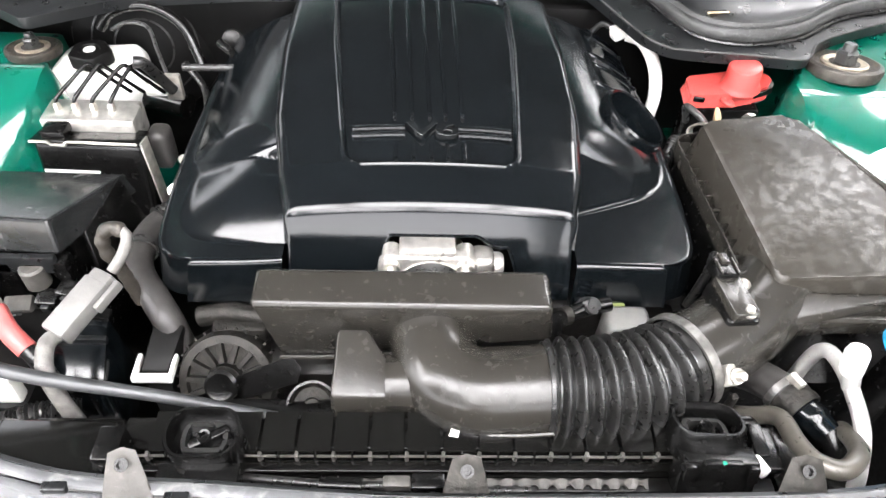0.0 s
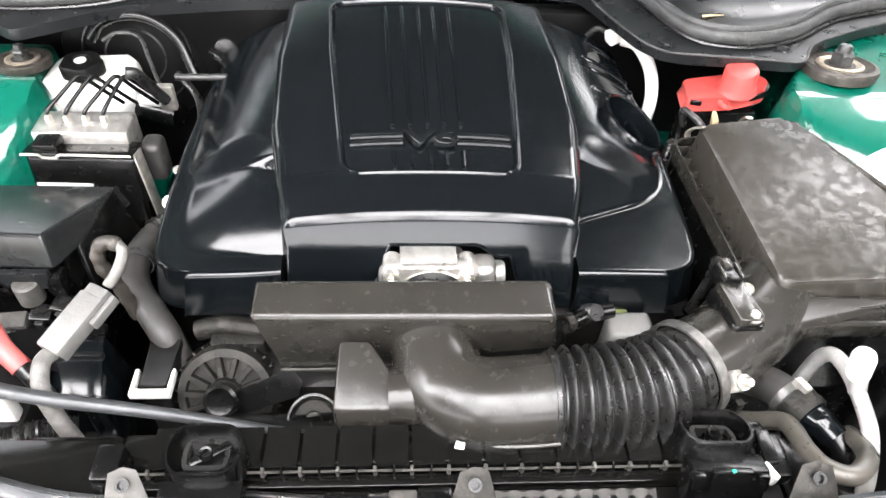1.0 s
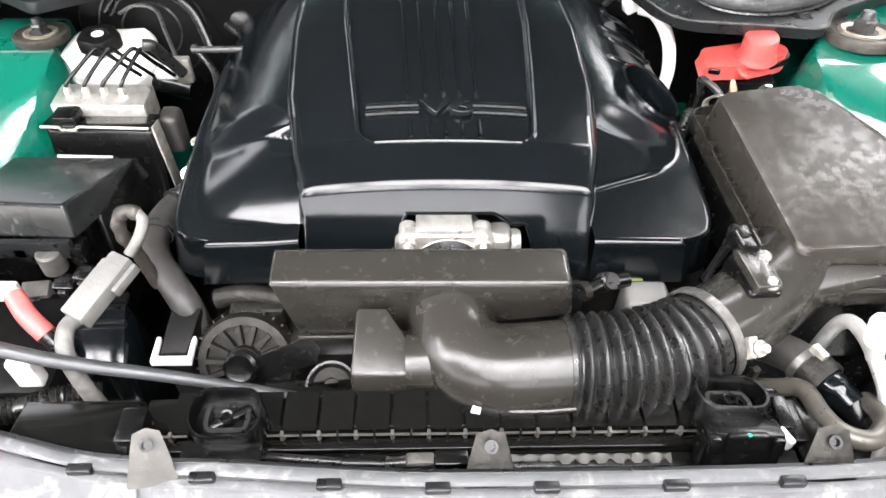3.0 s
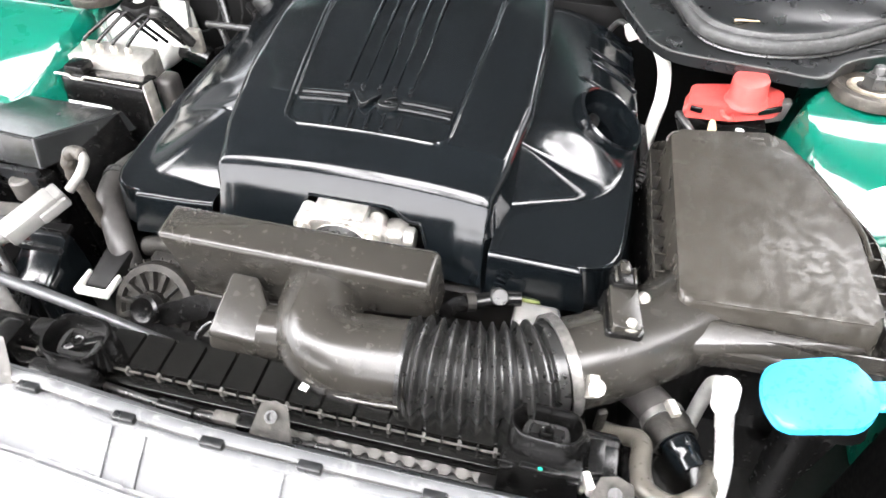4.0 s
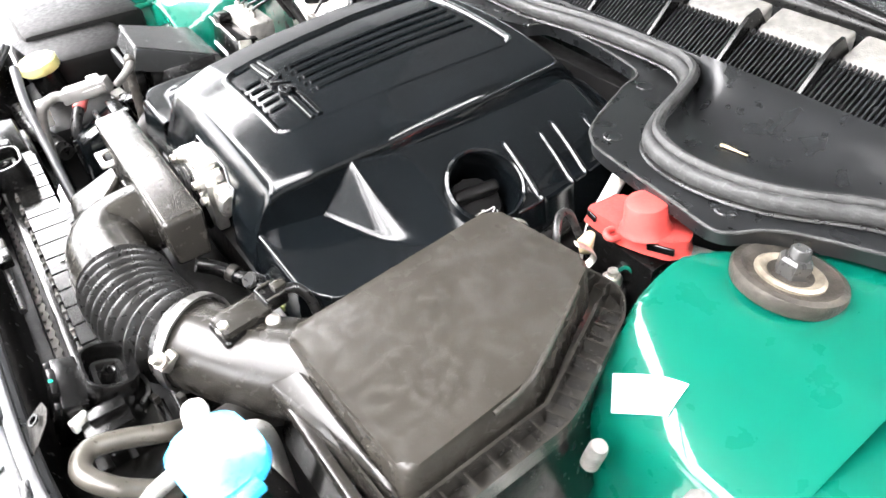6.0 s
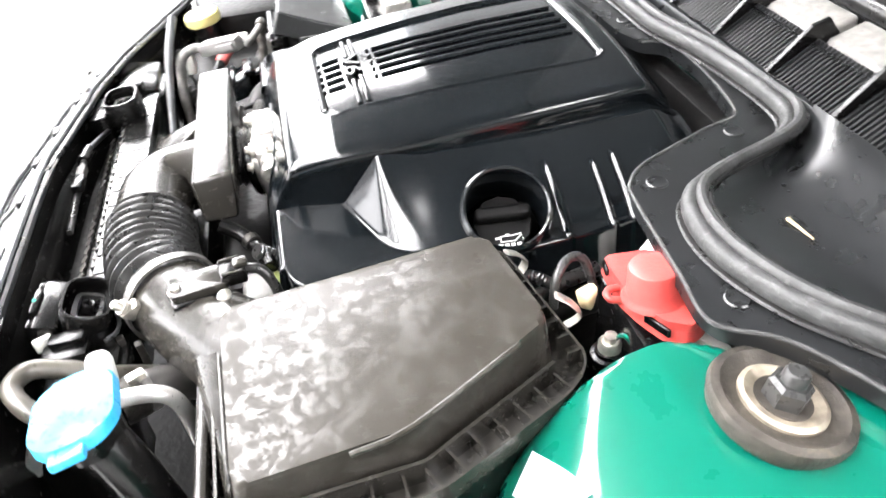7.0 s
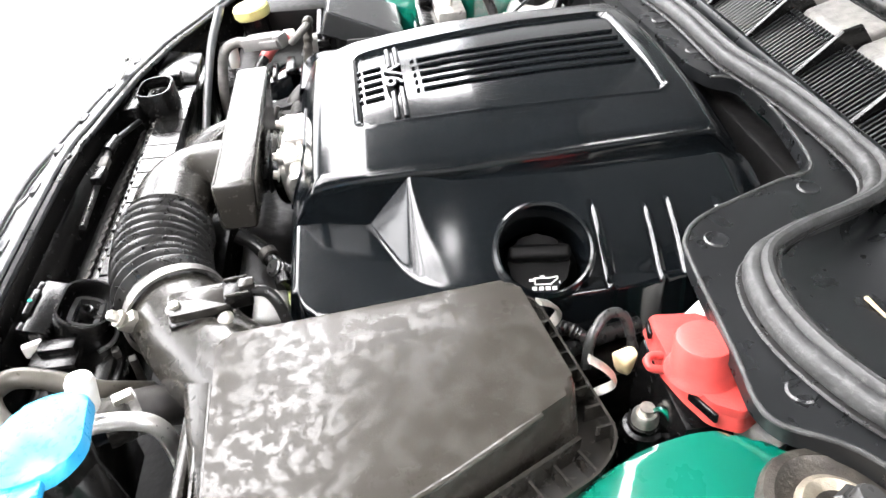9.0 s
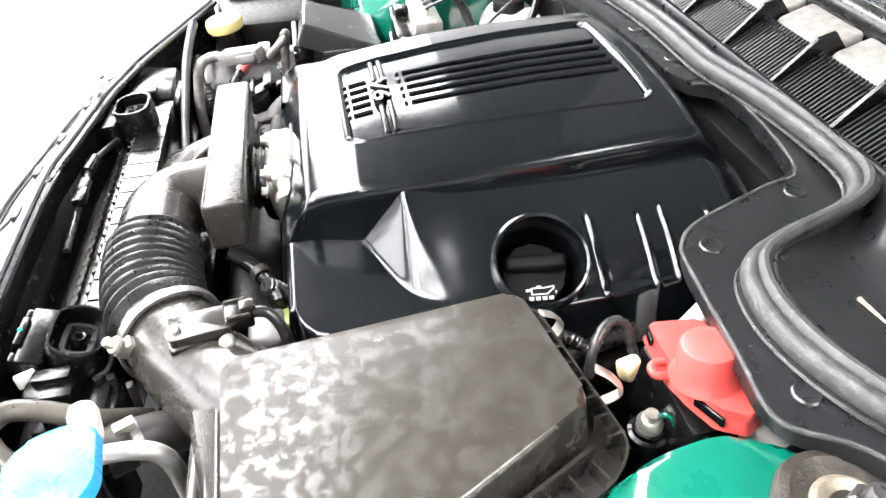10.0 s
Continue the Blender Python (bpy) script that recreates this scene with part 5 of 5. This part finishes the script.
part("grip", hull([(.228, .600, .766), (.262, .604, .764), (.232, .620, .760), (.264, .622, .758), (.235, .60, .745), (.258, .605, .745)], .006), mat("olive_plastic", (.13, .15, .05), .4), dip)
part("bottle", box(.228, .288, .560, .604, .60, .768, .010, 3), M_GREY, dip)
wpipe = empty("heater_pipe", "pale aluminium pipe with a white plug by the bulkhead", "pipe")
part("pipe", tube([(.345, 1.13, .862), (.370, 1.115, .858), (.388, 1.08, .835), (.392, 1.05, .80), (.387, 1.035, .755), (.38, 1.03, .60)], .011, 14, 8), M_WHITE, wpipe)
part("plug", box(-.016, .016, -.011, .011, -.01, .012, .003, 2, pose(.333, 1.135, .865, 0, -15, 20)), M_WHITE, wpipe)
part("lead", tube([(.322, 1.14, .868), (.305, 1.16, .865), (.29, 1.17, .84)], .005, 10, 6), M_ROD, wpipe)
cr = empty("sensor_plug", "cream sensor plug with a black looped lead", "plug")
part("plug", hull([(.453, .930, .832), (.470, .940, .826), (.455, .951, .843), (.466, .954, .838), (.456, .936, .805), (.466, .95, .805)], .003), M_CREAM, cr)
part("lead", tube([(.442, .912, .80), (.432, .918, .832), (.415, .938, .843), (.412, .958, .835), (.425, .968, .80)], .0055, 10, 8), M_ROD, cr)
gn = empty("ground_stud", "zinc ground stud with green lead on a black block", "fitting")
part("block", lathe([(.024, -.2), (.024, -.02), (.020, -.008), (.016, -.006), (.016, 0), (0, 0)], pose(.497, .957, .777), 24), M_DARK, gn)
part("stud", lathe([(.013, 0), (.013, .008), (.010, .012), (.007, .012), (.007, .02), (0, .02)], pose(.497, .957, .777), 20), M_STEEL, gn)
part("lead", tube([(.500, .962, .793), (.506, .966, .803), (.514, .972, .798), (.522, .978, .775)], .0026, 8, 4), M_GREEN, gn)
crb = thing("cream_spacer", hull([(.545, 1.012, .835), (.585, 1.03, .838), (.54, 1.03, .835), (.58, 1.045, .838), (.548, 1.014, .80), (.58, 1.03, .80), (.545, 1.03, .80), (.575, 1.045, .80)], .005), M_GREY, "pale plastic spacer under the cowl edge", "spacer")
lamp_back = empty("headlamp_housing", "white rear housing of the headlamp with connectors", "headlamp")
lamp_shell = part("shell", hull([(.715, .793, .682), (.745, .786, .688), (.760, .762, .690), (.722, .735, .688), (.760, .715, .686), (.705, .715, .682), (.715, .793, .60), (.760, .762, .60), (.762, .70, .60), (.705, .70, .60)], .008, 3), M_WHITE, lamp_back)
part("boss", lathe([(.020, -.01), (.020, .010), (.016, .016), (.011, .016), (.011, .010), (0, .010)], pose(.730, .752, .689, 12, 10, 0), 24), M_WHITE, lamp_shell)
part("spring", tube([(.744, .783, .690), (.752, .790, .710), (.759, .778, .713), (.754, .760, .700)], .0022, 8, 6), M_STEEL, lamp_shell)
part("ear", hull([(.746, .790, .698), (.762, .783, .698), (.747, .770, .698), (.764, .763, .698), (.746, .790, .688), (.762, .783, .688), (.747, .770, .688), (.764, .763, .688)], .002), M_WHITE, lamp_shell)
adj = empty("bonnet_stop", "pale grey ribbed rubber bonnet stop on the inner wing", "bonnet stop")
BM = facing((.756, .784, .792), (1, .02, -.02))
stop = part("stop", lathe([(0, 0), (.020, 0), (.026, .006), (.028, .014), (.026, .024), (.028, .030), (.028, .050), (.025, .056), (.025, .085), (0, .085)], BM, 32), M_GREY, adj)
for k in range(8):
    part("rib", box(.024, .030, -.003, .003, .030, .052, .0012, 1, BM @ pose(0, 0, 0, 0, 0, 45 * k + 10)), M_WHITE, stop)
bm = bmesh.new()
LC = [Vector((.693, .849)), Vector((.6985, .815)), Vector((.649, .796)), Vector((.6215, .824))]
g = []
for j in range(17):
    row = []
    for i in range(25):
        p = LC[0].lerp(LC[3], i / 24).lerp(LC[1].lerp(LC[2], i / 24), j / 16)
        row.append(bm.verts.new((p.x, p.y, tower_z(p.x, p.y) + .003)))
    g.append(row)
for a, b in zip(g, g[1:]):
    for k in range(24):
        bm.faces.new((a[k], a[k + 1], b[k + 1], b[k]))
lbl = thing("tower_label", bm, M_LABEL, "blank white paper label stuck on the green inner wing", "label")

# ---- dark gear under the cover ----
shroud = thing("fan_shroud", box(-.30, .34, .445, .50, .45, .705, .01), M_DARK, "black plastic fan shroud behind the radiator", "shroud")
cov = empty("cam_cover", "dark oily cam cover and rail beside the engine cover", "engine part")
part("rail", tube([(.36, .66, .70), (.37, .85, .71), (.36, 1.05, .72)], .02, 12, 6), M_ENGINE, cov)
part("case", box(.24, .36, .62, 1.10, .5, .70, .02), M_ENGINE, cov)

latch = empty("latch_cable", "black latch cable with a small pale connector", "cable")
part("cable", tube([(-.20, .352, .79), (-.12, .338, .805), (-.08, .334, .808), (-.03, .336, .806), (.0, .333, .80), (.10, .335, .795)], .0045, 10, 8), M_RUBBER, latch)
part("sleeve", tube([(-.112, .336, .806), (-.070, .333, .809)], .009, 12, 4), M_DARK, latch)
part("connector", box(-.05, -.022, .330, .343, .803, .815, .003), M_TABS, latch)
part("plug", box(-.022, .012, .328, .345, .802, .816, .003), M_DARK, latch)

# ---- small gear in the gaps ----
lead = empty("sensor_lead", "thin black lead with a bright metal clip", "wire")
part("wire", tube([(-.36, .84, .80), (-.375, .80, .77), (-.365, .78, .74), (-.35, .80, .70)], .004, 8, 6), M_RUBBER, lead)
part("clip", bolt((-.362, .838, .803), (.2, -.4, .9), .005, .008), M_STEEL, lead)
part("boss", bolt((-.372, .80, .775), (.2, -.6, .8), .007, .010), M_STEEL, lead)
vac = empty("vacuum_hose", "thin black vacuum hose by the brake servo", "hose")
part("hose", tube([(-.42, 1.10, .80), (-.38, 1.05, .78), (-.37, .98, .76), (-.40, .92, .72)], .006, 10, 8), M_RUBBER, vac)
part("second_hose", tube([(-.36, 1.12, .83), (-.33, 1.08, .82), (-.345, 1.0, .78), (-.36, .92, .73)], .008, 10, 8), M_DARK, vac)
elbow = empty("cam_sensor", "small dull sensor boss behind the engine cover", "sensor")
part("boss", lathe([(.018, 0), (.018, .012), (.012, .016), (0, .016)], facing((-.345, 1.15, .82), (.2, -1, .4)), 20), M_ENGINE, elbow)
part("tip", box(-.335, -.300, 1.13, 1.145, .80, .812, .003), M_STEEL, elbow)
loomr = empty("injector_loom", "black taped loom beside the air box", "wiring")
part("loom", tube([(.365, 1.0, .77), (.372, .95, .765), (.378, .90, .75), (.36, .86, .73)], .010, 12, 6), M_RUBBER, loomr)
part("ribbed", tube([(.40, .93, .79), (.385, .905, .80), (.372, .88, .775), (.365, .85, .74)], .008, 12, 16, radius_at=lambda s, l: .0078 + .0012 * math.cos(2 * math.pi * s / .0045)), M_RUBBER, loomr)
guard = empty("lamp_bracket", "black plastic bracket at the front corner of the bay", "bracket")
part("plate", hull([(-.46, .36, .80), (-.33, .345, .80), (-.46, .42, .79), (-.34, .42, .785), (-.45, .36, .72), (-.34, .35, .72), (-.45, .42, .72), (-.34, .42, .72)], .005), M_TANK, guard)
part("foot", box(-.345, -.318, .36, .40, .74, .81, .004), M_DARK, guard)
